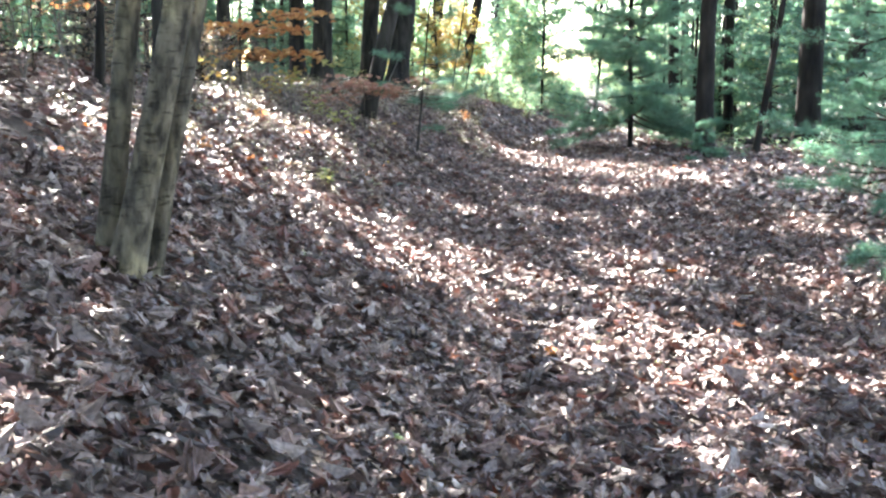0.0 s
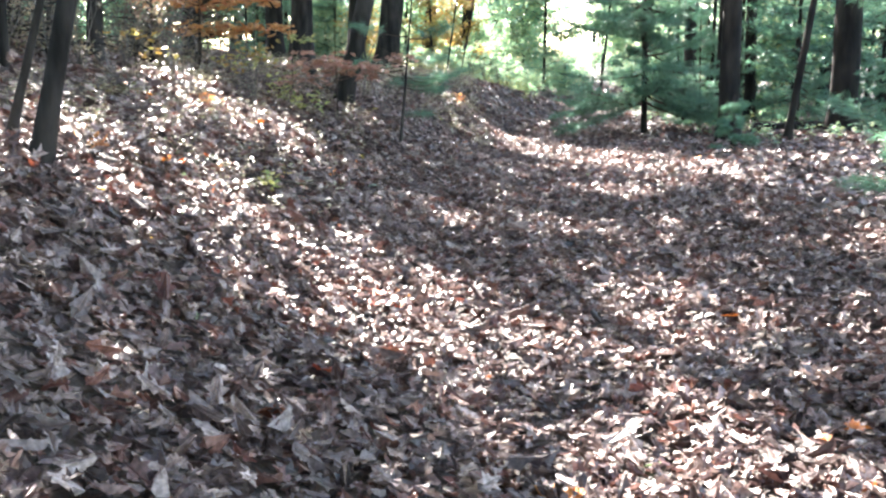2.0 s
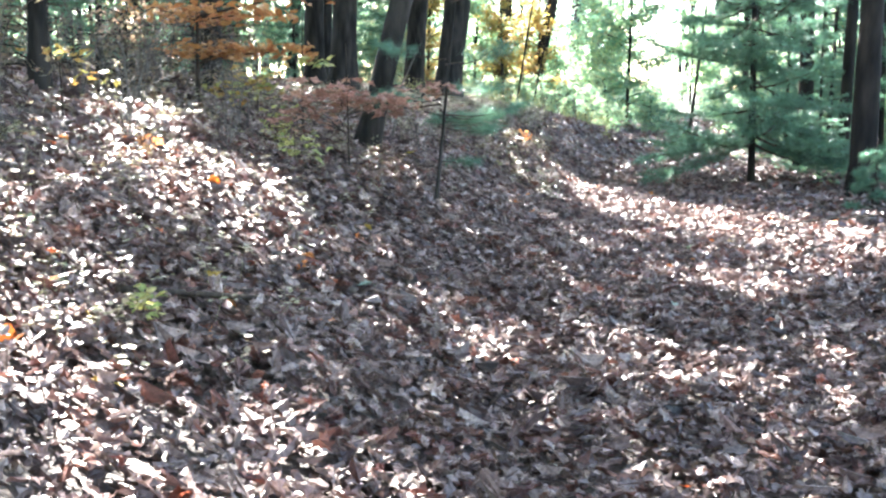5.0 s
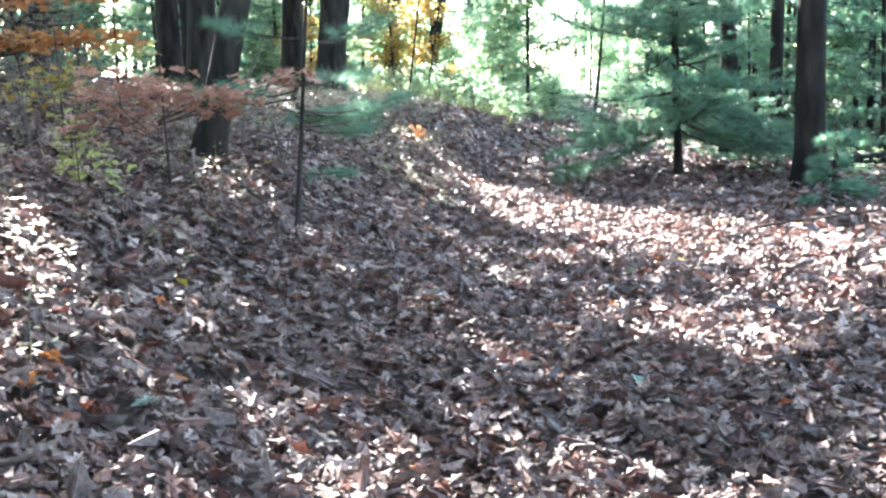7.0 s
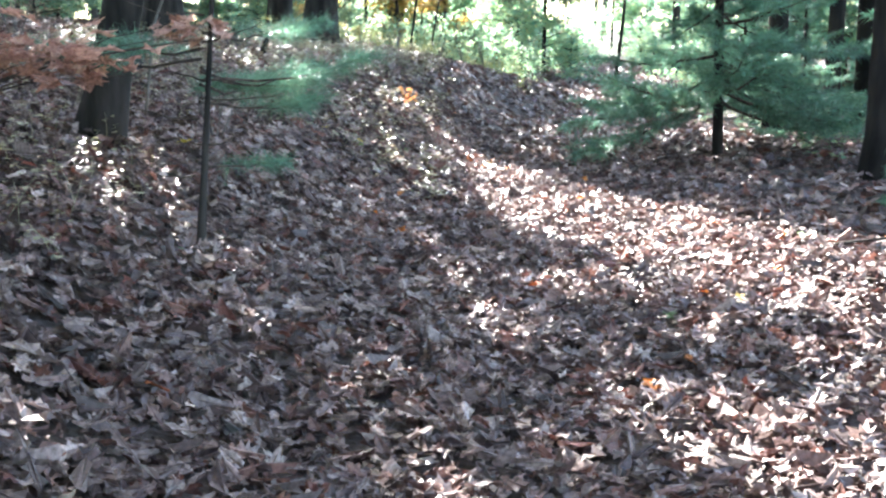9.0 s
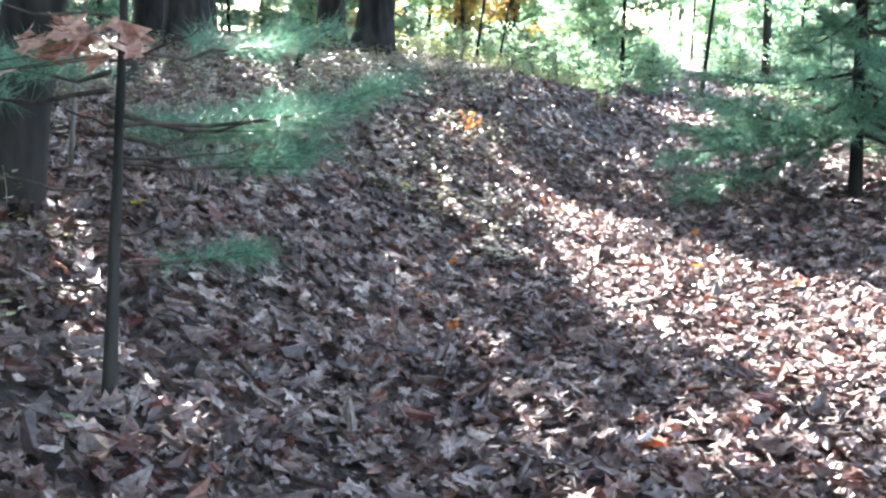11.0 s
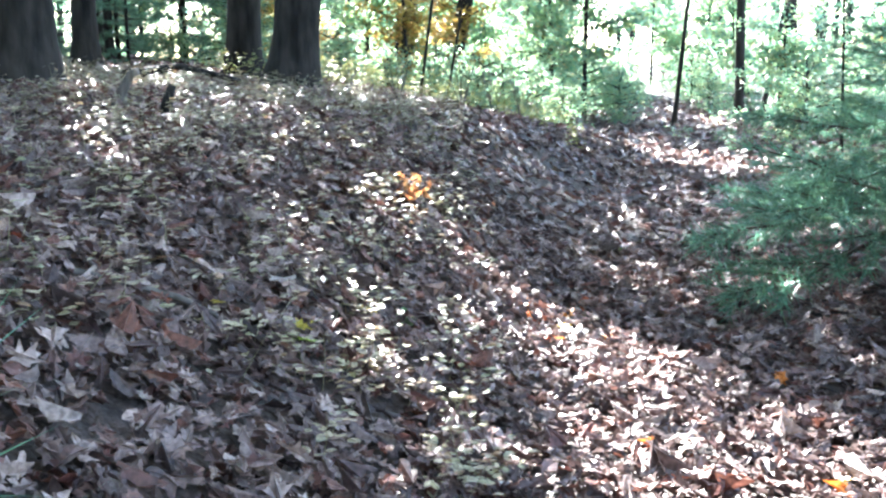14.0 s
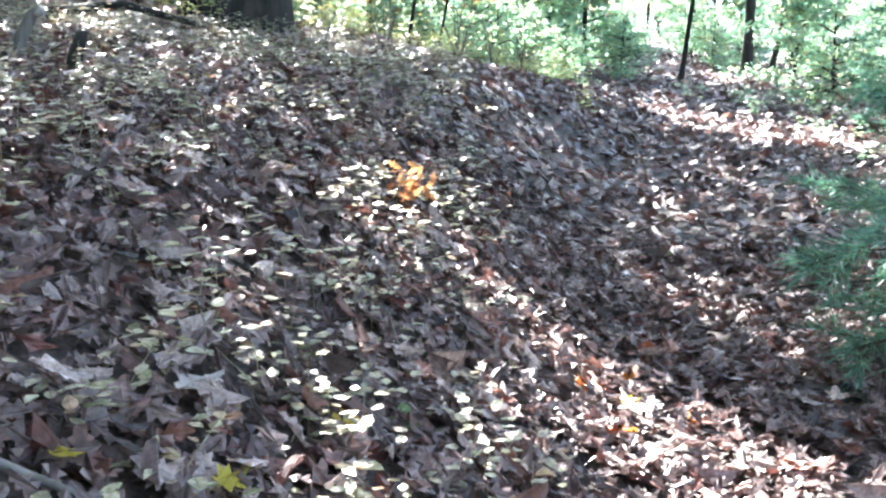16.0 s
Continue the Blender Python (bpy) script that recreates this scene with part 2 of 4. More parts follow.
def joined(pieces):
    verts, faces = [], []
    for v, f in pieces:
        n = len(verts)
        verts += v
        faces += [tuple(i + n for i in q) for q in f]
    return verts, faces


def bent(start, end, n, sag=0.0, wob=0.0, seed=0):
    r = np.random.default_rng(seed)
    a, b = Vector(start), Vector(end)
    out = []
    for i in range(n):
        t = i / (n - 1)
        p = a.lerp(b, t)
        p.z += sag * math.sin(math.pi * t)
        if 0 < i < n - 1:
            p += Vector(r.uniform(-wob, wob, 3))
        out.append(p)
    return out


# half outlines from stalk to tip (across, along), mirrored over the midrib
OAK = [(0.02, 0.0), (0.03, 0.12), (0.15, 0.2), (0.08, 0.31), (0.26, 0.44), (0.1, 0.54), (0.27, 0.72), (0.12, 0.78), (0.1, 0.93)]
MAPLE = [(0.01, 0.0), (0.02, 0.16), (0.3, 0.12), (0.2, 0.3), (0.48, 0.5), (0.27, 0.52), (0.3, 0.66), (0.13, 0.62), (0.08, 0.82)]
OVAL = [(0.01, 0.0), (0.24, 0.22), (0.31, 0.48), (0.18, 0.8)]
BLADE = [(0.24, 0.4)]


def outline(half):
    n = len(half)
    v = [(0, 0)] + [(x, y) for x, y in half] + [(0, 1.0)] + [(-x, y) for x, y in reversed(half)]
    right = list(range(0, n + 2))
    left = [0] + list(range(n + 1, 2 * n + 2))
    return np.array(v), [tuple(right), tuple(left)]


def leaves(at, size, half, tilt=0.5, curl=0.25, fold=0.3, seed=0, up=None, ruffle=0.03):
    """Many leaves: places (n, 3), lengths (n), how far they tip from lying flat, how they curl and fold."""
    r = np.random.default_rng(seed)
    flat, polys = outline(half)
    n, m = len(at), len(flat)
    x = np.repeat(flat[None, :, 0], n, 0) * r.uniform(0.85, 1.25, (n, 1))
    y = np.repeat(flat[None, :, 1], n, 0) - 0.45
    cu, fo, tw = r.normal(0, curl, (n, 1)), np.abs(r.normal(0, fold, (n, 1))), r.normal(0, curl, (n, 1))
    z = cu * y * y * 2 + fo * np.abs(x) + tw * x * y * 2 + r.normal(0, ruffle, (n, m))
    p = np.stack([x, y, z], -1) * np.asarray(size).reshape(n, 1, 1)
    nrm = np.stack([r.normal(0, tilt, n), r.normal(0, tilt, n), np.ones(n)], -1)
    if up is not None:
        nrm = nrm + np.asarray(up)
    nrm /= np.linalg.norm(nrm, axis=1, keepdims=True)
    a = r.uniform(0, 2 * np.pi, n)
    t = np.stack([np.cos(a), np.sin(a), np.zeros(n)], -1)
    t -= nrm * (t * nrm).sum(1, keepdims=True)
    t /= np.linalg.norm(t, axis=1, keepdims=True)
    b = np.cross(nrm, t)
    w = p[..., :1] * t[:, None] + p[..., 1:2] * b[:, None] + p[..., 2:] * nrm[:, None] + np.asarray(at)[:, None]
    faces = []
    base = (np.arange(n) * m)[:, None]
    for q in polys:
        faces += (base + np.array(q)[None]).tolist()
    return w.reshape(-1, 3), faces


def quads(at, size, seed=0, tilt=1.0):
    """Small pointed leaf blades of four corners with a fold, for crowns and bushes."""
    return leaves(at, size, BLADE, tilt=tilt, curl=0.15, fold=0.3, seed=seed)


# ---- the ground ----
gx, gy = stretch_axis(-9, 11, 0.2, 400), stretch_axis(-3, 46, 0.2, 400)
GX, GY = np.meshgrid(gx, gy)
GZ = ground(GX, GY) - 0.012 + 0.004 * rng.standard_normal(GX.shape) * (np.abs(GX) < 12)
nx, ny = len(gx), len(gy)
idx = np.arange(nx * ny).reshape(ny, nx)
cells = np.stack([idx[:-1, :-1], idx[:-1, 1:], idx[1:, 1:], idx[1:, :-1]], -1).reshape(-1, 4)
ground_ob = tagged(new("ground", mesh_of("ground", np.stack([GX, GY, GZ], -1).reshape(-1, 3), cells, SOIL, True)),
                   "leaf-strewn forest floor with a level trail below a bank", "forest floor", kind="structure")


# ---- fallen leaves ----
def scatter(x0, x1, y0, y1, per_m2, seed):
    r = np.random.default_rng(seed)
    n = int((x1 - x0) * (y1 - y0) * per_m2)
    x, y = r.uniform(x0, x1, n), r.uniform(y0, y1, n)
    return x, y, r


def slope_up(x, y):
    """What tips a flat leaf onto the slope under it."""
    e = 0.12
    return np.stack([(ground(x - e, y) - ground(x + e, y)) / (2 * e), (ground(x, y - e) - ground(x, y + e)) / (2 * e), np.zeros(len(x))], -1)


def carpet(name, x0, x1, y0, y1, per_m2, lengths, half, seed, tilt, lift=0.03):
    x, y, r = scatter(x0, x1, y0, y1, per_m2, seed)
    at = np.stack([x, y, ground(x, y) + r.uniform(0.004, lift, len(x))], -1)
    return leaves(at, r.uniform(*lengths, len(x)), half, tilt=tilt, curl=0.32, fold=0.28, ruffle=0.05, seed=seed + 1, up=0.85 * slope_up(x, y))


def add_carpet(label, pieces):
    verts = np.concatenate([v for v, f in pieces])
    faces, n = [], 0
    for v, f in pieces:
        faces += [tuple(i + n for i in q) for q in f]
        n += len(v)
    return tagged(new("leaf_litter", mesh_of("leaf_litter", verts, faces, LITTER)), label, "fallen leaves", kind="stuff")


add_carpet("dry brown oak and maple leaves covering the trail", [
    carpet("a", -2.6, 3.5, 1.6, 24, 250, (0.055, 0.15), OAK, 11, 0.37, 0.08),
    carpet("b", -2.6, 3.5, 1.6, 24, 110, (0.04, 0.085), OVAL, 13, 0.42, 0.07),
    carpet("c", -2.6, 3.5, 1.6, 24, 105, (0.05, 0.12), MAPLE, 15, 0.38, 0.085),
    carpet("i", -2.6, 3.5, 1.6, 24, 42, (0.11, 0.175), OAK, 19, 0.16, 0.025),
    carpet("g", -1.9, 1.5, 16.2, 24, 80, (0.05, 0.11), OAK, 17, 0.42, 0.09)])
add_carpet("thinner dry leaves under the trees beside the trail", [
    carpet("d", -8, -2.6, 1, 24, 100, (0.09, 0.15), OVAL, 21, 0.38, 0.06),
    carpet("e", 3.5, 9, 3, 24, 100, (0.09, 0.15), OVAL, 23, 0.38, 0.06),
    carpet("f", -5, 5, 24, 32, 120, (0.08, 0.14), OVAL, 25, 0.38, 0.06),
    carpet("h", -8, 13, 28, 48, 30, (0.12, 0.21), OVAL, 27, 0.35, 0.05),
    carpet("j", -8, 9, -4, 1.6, 70, (0.09, 0.16), OVAL, 29, 0.38, 0.06),
    carpet("k", 9, 15, -2, 28, 40, (0.11, 0.19), OVAL, 31, 0.36, 0.05),
    carpet("l", -12, -8, -2, 28, 40, (0.11, 0.19), OVAL, 33, 0.36, 0.05)])


# ---- trees ----
def trunk_mesh(name, height, girth, lean, seed, material, sides=16, flare=1.45, step=0.3, rough=0.09):
    n = max(6, int(height / step))
    r = np.random.default_rng(seed)
    ph = r.uniform(0, 6, 2)
    pts, rad = [], []
    for i in range(n + 1):
        t = i / n
        h = -0.25 + t * (height + 0.25)
        pts.append((lean[0] * h + 0.05 * math.sin(0.5 * h + ph[0]), lean[1] * h + 0.05 * math.sin(0.4 * h + ph[1]), h))
        rad.append(girth / 2 * (1 - 0.6 * t) * (1 + (flare - 1) * math.exp(-max(h, 0) / 0.22)))
    v, f = tube(pts, rad, sides, rough, seed)
    return mesh_of(name, v, f, material, True), pts


TREES = []


def broadleaf(x, y, girth, lean=(0, 0), height=11.0, seed=1, material=None, label="tall oak with dark furrowed bark", sides=16, limbs=5, name="oak_tree"):
    z = gz(x, y)
    tree = thing(name, (x, y, z), label, "tree")
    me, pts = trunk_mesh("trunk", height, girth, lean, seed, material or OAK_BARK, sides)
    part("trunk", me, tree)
    r = np.random.default_rng(seed + 100)
    for i in range(limbs):
        k = int(len(pts) * r.uniform(0.55, 0.92))
        a = Vector(pts[k])
        ang = r.uniform(0, 6.28)
        b = a + Vector((math.cos(ang) * r.uniform(1.2, 2.6), math.sin(ang) * r.uniform(1.2, 2.6), r.uniform(1, 2.6)))
        path = bent(a, b, 6, 0.2, 0.08, seed + i)
        v, f = tube(path, [girth * 0.16 * (1 - 0.8 * j / 5) for j in range(6)], 6, 0.05, seed + i)
        part("limb", mesh_of("limb", v, f, material or OAK_BARK, True), tree)
    TREES.append((tree, x + lean[0] * height * 0.8, y + lean[1] * height * 0.8))
    return tree


def needle_tufts(at, way, length, per, width, seed):
    """Sprays of pine needles as slim two-sided blades."""
    r = np.random.default_rng(seed)
    n = len(at) * per
    o = np.repeat(at, per, 0) + r.normal(0, 0.012, (n, 3))
    d = np.repeat(way, per, 0) * 0.75 + r.normal(0, 0.55, (n, 3))
    d[:, 2] += 0.1
    d /= np.linalg.norm(d, axis=1, keepdims=True)
    side = np.cross(d, r.normal(0, 1, (n, 3)))
    side /= np.linalg.norm(side, axis=1, keepdims=True) + 1e-9
    ln = r.uniform(0.7, 1.15, (n, 1)) * length
    droop = np.zeros((n, 3))
    droop[:, 2] = -0.12
    a, b = o + side * width, o - side * width
    c = o + d * ln + droop * ln
    verts = np.stack([a, b, c], 1).reshape(-1, 3)
    faces = np.arange(n * 3).reshape(-1, 3)
    return verts, faces


def bough(parent, start, end, radius, seed, needle=0.1, per=16, width=0.0022, density=1.0, bare=0.15):
    """A pine branch with side twigs and needles on its outer part."""
    r = np.random.default_rng(seed)
    a, b = Vector(start), Vector(end)
    ln = (b - a).length
    path = bent(a, b, 7, -0.06 * ln, 0.02 * ln, seed)
    wood = [tube(path, [radius * (1 - 0.8 * j / 6) for j in range(7)], 5, 0.05, seed)]
    d = (b - a).normalized()
    across = d.cross(Vector((0, 0, 1))).normalized()
    spots, ways = [], []
    n = max(4, int(ln * 9 * density))
    for i in range(n):
        t = bare + (1 - bare) * (i + 0.5) / n
        k = min(5, int(t * 6))
        p = path[k].lerp(path[k + 1], t * 6 - k)
        s = 1 if i % 2 else -1
        reach = ln * (0.14 + 0.3 * (1 - t)) * r.uniform(0.7, 1.2)
        w = (d * 0.8 + across * s * r.uniform(0.6, 1.1) + Vector((0, 0, r.uniform(-0.05, 0.3)))).normalized()
        q = p + w * reach
        wood.append(tube([p, p.lerp(q, 0.5), q], [radius * 0.28, radius * 0.22, radius * 0.1], 3, 0.0, seed, False) if i % 3 == 0 else tube([p, q], [radius * 0.25, radius * 0.1], 3, 0.0, seed, False))
        m = max(3, int(reach * 16))
        for j in range(m):
            spots.append(tuple(p.lerp(q, (j + 1) / m)))
            ways.append(tuple(w))
    for j in range(6):
        spots.append(tuple(path[-2].lerp(path[-1], j / 5)))
        ways.append(tuple(d))
    v, f = joined(wood)
    limb = part("bough", mesh_of("bough", v, f, TWIG_BARK), parent)
    nv, nf = needle_tufts(np.array(spots), np.array(ways), needle, per, width, seed + 5)
    part("needles", mesh_of("needles", nv, nf, NEEDLE), limb, "soft blue-green pine needles")


def pine(x, y, height, girth, reach, seed, low=0.4, high=None, gap=0.42, per=10, width=0.004, label="young white pine with tiers of soft needles", needle=0.1, count=5, lean=(0, 0), density=1.0):
    tree = thing("pine_tree", (x, y, gz(x, y)), label, "pine tree")
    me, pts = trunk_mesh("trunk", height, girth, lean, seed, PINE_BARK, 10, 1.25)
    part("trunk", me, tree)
    r = np.random.default_rng(seed + 3)
    h = low
    high = high or height
    while h < min(high, height) - 0.1:
        ln = reach * (1 - 0.75 * max(0, h - low) / max(0.5, height - low)) * r.uniform(0.75, 1.1)
        turn = r.uniform(0, 6.28)
        for i in range(count):
            a = turn + 6.28 * i / count + r.uniform(-0.25, 0.25)
            rise = r.uniform(-0.32, 0.28) * ln
            if r.uniform() < 0.12:
                continue
            ln *= float(r.uniform(0.6, 1.12))
            s = (lean[0] * h, lean[1] * h, h + r.uniform(-0.15, 0.15))
            bough(tree, s, (s[0] + math.cos(a) * ln, s[1] + math.sin(a) * ln, s[2] + rise), 0.012 + 0.006 * ln, seed * 50 + int(h * 10) * 7 + i, needle, per, width, density)
        h += gap * r.uniform(0.8, 1.25)
    return tree


def leafy(name, x, y, height, girth, blobs, material, label, category, leaf=0.09, half=None, seed=1, lean=(0, 0), tilt=0.5, bark=None, group=""):
    """A sapling or bush: a stem, a twig to each spray, and sprays of single leaves. blobs: centre, half sizes, count, in metres from the foot."""
    z = gz(x, y)
    plant = thing(name, (x, y, z), label, category, group)
    me, pts = trunk_mesh("stem", height, girth, lean, seed, bark or TWIG_BARK, 7, 1.2, 0.2)
    part("stem", me, plant)
    r = np.random.default_rng(seed + 9)
    for i, (c, h, n) in enumerate(blobs):
        hgt = max(0.05, min(height * 0.97, c[2] - 0.25 * abs(c[0]) - 0.05))
        root = Vector((lean[0] * hgt, lean[1] * hgt, hgt))
        u = r.normal(0, 0.5, (n, 3))
        at = np.array(c) + np.clip(u, -1, 1) * np.array(h)
        twigs = []
        for k in range(4):
            tip = Vector(c) + Vector([float(r.uniform(-0.8, 0.8)) * q for q in h])
            twigs.append(tube(bent(root, tip, 4, 0.03, 0.01, seed + k), [girth * 0.22, girth * 0.18, girth * 0.13, girth * 0.06], 4, 0, k, False))
        v, f = joined(twigs)
        branch = part("branch", mesh_of("branch", v, f, bark or TWIG_BARK), plant)
        lv, lf = leaves(at, r.uniform(0.7, 1.2, n) * leaf, half or OVAL, tilt=tilt, curl=0.2, fold=0.25, seed=seed + 20 + i)
        part("leaves", mesh_of("leaves", lv, lf, material), branch)
    return plant


# trunks on the bank
clump = thing("maple_clump", (-1.36, 4.68, gz(-1.36, 4.68)), "smooth grey-barked maple with three stems from one foot", "tree")
for i, (dx, dy, g, lx, ly, h) in enumerate(((-0.06, 0.03, 0.11, 0.115, 0.02, 8.0), (0.02, -0.06, 0.135, 0.2, 0.03, 9.0), (0.105, 0.03, 0.095, 0.2, 0.05, 8.5))):
    me, pts = trunk_mesh("trunk", h, g, (lx, ly), 40 + i, GREY_BARK, 20, 1.35, 0.16, 0.075)
    ob = part("trunk", me, clump)
    ob.location = (dx, dy, 0)
TREES.append((clump, -0.2, 5.5))
broadleaf(-1.58, 6.07, 0.062, (0.0, 0.0), 5.0, 51, label="slender dark sapling trunk on the bank", limbs=2, sides=9, name="sapling")
broadleaf(-2.1, 8.35, 0.115, (0.25, 0.02), 8.0, 52, label="leaning young oak on the bank", limbs=3, sides=12)
broadleaf(-2.5, 8.9, 0.055, (0.27, 0.0), 6.0, 53, label="thin leaning sapling on the bank", limbs=2, sides=8, name="sapling")
broadleaf(-4.0, 15.2, 0.18, (0.02, 0.0), 9.0, 54, limbs=4)
broadleaf(-3.7, 12.0, 0.1, (0.03, 0.0), 7.0, 55, limbs=3, name="sapling", label="thin straight sapling on the bank")
broadleaf(-1.12, 16.45, 0.235, (0.24, 0.03), 10.0, 56, label="oak leaning over the trail from the bank")
broadleaf(-2.04, 30.0, 0.46, (0.075, 0.0), 13.0, 57, label="stout dark oak, one of a close pair")
broadleaf(-1.27, 28.5, 0.58, (0.125, 0.0), 14.0, 58, label="stout dark oak, one of a close pair")
broadleaf(-3.28, 24.9, 0.36, (0.02, 0.0), 13.0, 59)
broadleaf(-2.72, 24.1, 0.46, (0.045, 0.0), 14.0, 60)
broadleaf(-4.0, 29.5, 0.32, (0.03, 0.0), 12.0, 61)
broadleaf(-4.9, 33.6, 0.14, (0.02, 0.0), 8.0, 62, name="sapling", label="thin straight sapling among oaks")
broadleaf(-4.5, 22.7, 0.3, (0.02, 0.0), 13.0, 63)
broadleaf(-0.45, 40.0, 0.46, (0.07, 0.0), 13.0, 64)
broadleaf(0.5, 40.5, 0.4, (0.2, 0.0), 12.0, 65)
broadleaf(0.26, 30.9, 0.05, (0.12, 0.0), 5.0, 66, name="sapling", label="thin sapling on the crest of the bank", limbs=2, sides=7)
broadleaf(0.55, 31.3, 0.04, (0.2, 0.0), 4.5, 67, name="sapling", label="thin sapling on the crest of the bank", limbs=2, sides=7)
broadleaf(7.6, 42.0, 0.24, (0.02, 0.0), 12.0, 68)
broadleaf(8.3, 42.4, 0.14, (0.2, 0.0), 8.0, 69, label="young tree leaning by the far trail")
broadleaf(5.3, 38.5, 0.1, (0.12, 0.0), 7.0, 70, name="sapling", label="thin sapling by the far trail")
broadleaf(10.4, 47.3, 0.42, (0.0, 0.0), 13.0, 71)
broadleaf(-8.5, 21.0, 0.35, (0.0, 0.0), 12.0, 72)
broadleaf(-9.5, 33.0, 0.4, (0.0, 0.0), 13.0, 73)
broadleaf(-6.5, 38.0, 0.35, (0.05, 0.0), 13.0, 74)
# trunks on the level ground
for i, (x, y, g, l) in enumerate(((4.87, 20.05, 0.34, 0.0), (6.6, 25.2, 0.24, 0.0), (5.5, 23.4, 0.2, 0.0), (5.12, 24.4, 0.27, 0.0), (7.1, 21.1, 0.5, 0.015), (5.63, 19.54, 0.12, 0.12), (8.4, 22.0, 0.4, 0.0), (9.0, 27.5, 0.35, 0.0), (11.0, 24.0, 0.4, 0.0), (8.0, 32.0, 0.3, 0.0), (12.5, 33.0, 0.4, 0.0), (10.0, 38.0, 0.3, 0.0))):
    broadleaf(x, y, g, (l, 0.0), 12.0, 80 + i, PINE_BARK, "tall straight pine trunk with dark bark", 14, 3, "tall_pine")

# ---- young pines ----
pine(3.8, 22.0, 7.0, 0.11, 1.95, 1, low=0.62, high=4.6, per=13, width=0.0048, needle=0.15, count=8, gap=0.25)
pine(3.02, 6.3, 1.8, 0.04, 0.8, 2, low=0.25, per=22, width=0.0022, gap=0.2, count=7, label="small white pine beside the trail")
pine(4.45, 10.6, 4.4, 0.07, 1.5, 3, low=0.35, per=18, width=0.0032, count=7, gap=0.22, needle=0.12)
pine(4.45, 18.3, 0.8, 0.03, 0.6, 4, low=0.12, per=18, width=0.0035, gap=0.16, label="knee-high white pine seedling")
master = pine(7.4, 24.6, 6.0, 0.12, 2.0, 5, low=0.25, per=5, width=0.0115, needle=0.18, density=0.75, count=5, gap=0.4)
bpy.context.view_layer.update()
for i, (x, y, turn, s) in enumerate(((6.4, 28.2, 70, 0.75), (9.4, 20.0, 140, 1.0), (8.9, 30.5, 20, 1.0), (11.5, 27.5, 260, 1.1), (10.5, 34.5, 310, 1.0), (7.6, 19.8, 100, 0.55), (12.0, 20.5, 40, 1.0), (8.2, 15.5, 180, 0.8), (-4.6, 33.5, 33, 0.5), (14.5, 30.0, 10, 1.2), (-6.8, 29.0, 190, 0.8), (-8.0, 24.5, 250, 0.8), (9.6, 25.6, 300, 0.6), (5.9, 30.2, 120, 0.4), (-9.5, 29.5, 70, 1.0), (-5.5, 36.0, 20, 0.8), (-11.5, 35.0, 130, 1.1), (-2.6, 40.0, 240, 0.7), (8.0, 34.0, 170, 0.7), (5.9, 25.6, 15, 0.8), (6.9, 23.1, 95, 0.65), (5.5, 27.2, 200, 0.55), (6.8, 26.6, 280, 0.9), (8.7, 23.4, 330, 0.9), (5.0, 22.9, 150, 0.4), (-3.2, 36.5, 45, 0.9), (-5.2, 39.5, 160, 1.1), (-7.5, 32.0, 220, 1.0), (-3.6, 43.0, 300, 1.2), (-8.8, 38.0, 80, 1.2), (-6.0, 43.0, 10, 1.2), (-5.0, 31.0, 110, 0.6), (9.6, 28.6, 65, 1.1), (7.9, 29.6, 145, 0.85), (11.2, 31.4, 235, 1.2), (10.2, 23.2, 325, 1.1))):
    c = copy_thing(master, pose(x, y, gz(x, y), 0, 0, turn))
    c.scale = (s, s, s)

# the slim pine on the bank, with a few long boughs at breast height
slim = thing("pine_sapling", (-0.42, 15.4, gz(-0.42, 15.4)), "slim dark-stemmed young pine with a few long boughs", "pine tree")
me, pts = trunk_mesh("trunk", 2.6, 0.033, (0.1, 0.02), 91, OAK_BARK, 9, 1.5, 0.08, 0.22)
part("trunk", me, slim)
for i, (h, dx, dy, dz) in enumerate(((0.35, -0.3, 0.1, 0.03), (0.5, 0.22, -0.1, 0.05), (0.62, -0.35, -0.1, 0.08), (0.72, 0.4, 0.12, 0.02), (0.8, -0.25, 0.2, 0.1), (0.98, 0.32, -0.15, 0.1), (1.1, -0.3, -0.2, 0.06))):
    v, f = tube(bent((0.1 * h, 0.02 * h, h), (0.1 * h + dx, 0.02 * h + dy, h + dz), 6, -0.02, 0.012, 930 + i), [0.005, 0.0045, 0.004, 0.003, 0.002, 0.001], 5, 0.1, i)
    part("dead_twig", mesh_of("dead_twig", v, f, TWIG_BARK), slim)
for i, (h, dx, dy, dz, per) in enumerate(((0.8, 0.74, 0.5, 0.1, 34), (0.84, 0.4, 0.8, -0.05, 34), (0.7, 0.45, 0.62, -0.02, 34), (0.86, 0.1, 0.85, -0.08, 30), (0.9, -0.75, 0.3, 0.05, 26), (0.78, 0.2, 0.95, 0.0, 30), (1.02, 0.35, 0.9, 0.05, 28), (0.95, -0.55, 0.7, 0.05, 24), (1.25, 0.5, 0.75, 0.2, 26), (1.3, -0.6, 0.5, 0.15, 22), (0.42, 0.3, 0.5, -0.06, 22), (1.8, 0.4, -0.4, 0.2, 18), (1.9, -0.4, 0.4, 0.2, 18), (2.3, 0.2, 0.3, 0.2, 18))):
    s = (0.1 * h, 0.02 * h, h)
    bough(slim, s, (s[0] + dx, s[1] + dy, s[2] + dz), 0.009, 900 + i, 0.105, per, 0.0013, 1.6, 0.4)

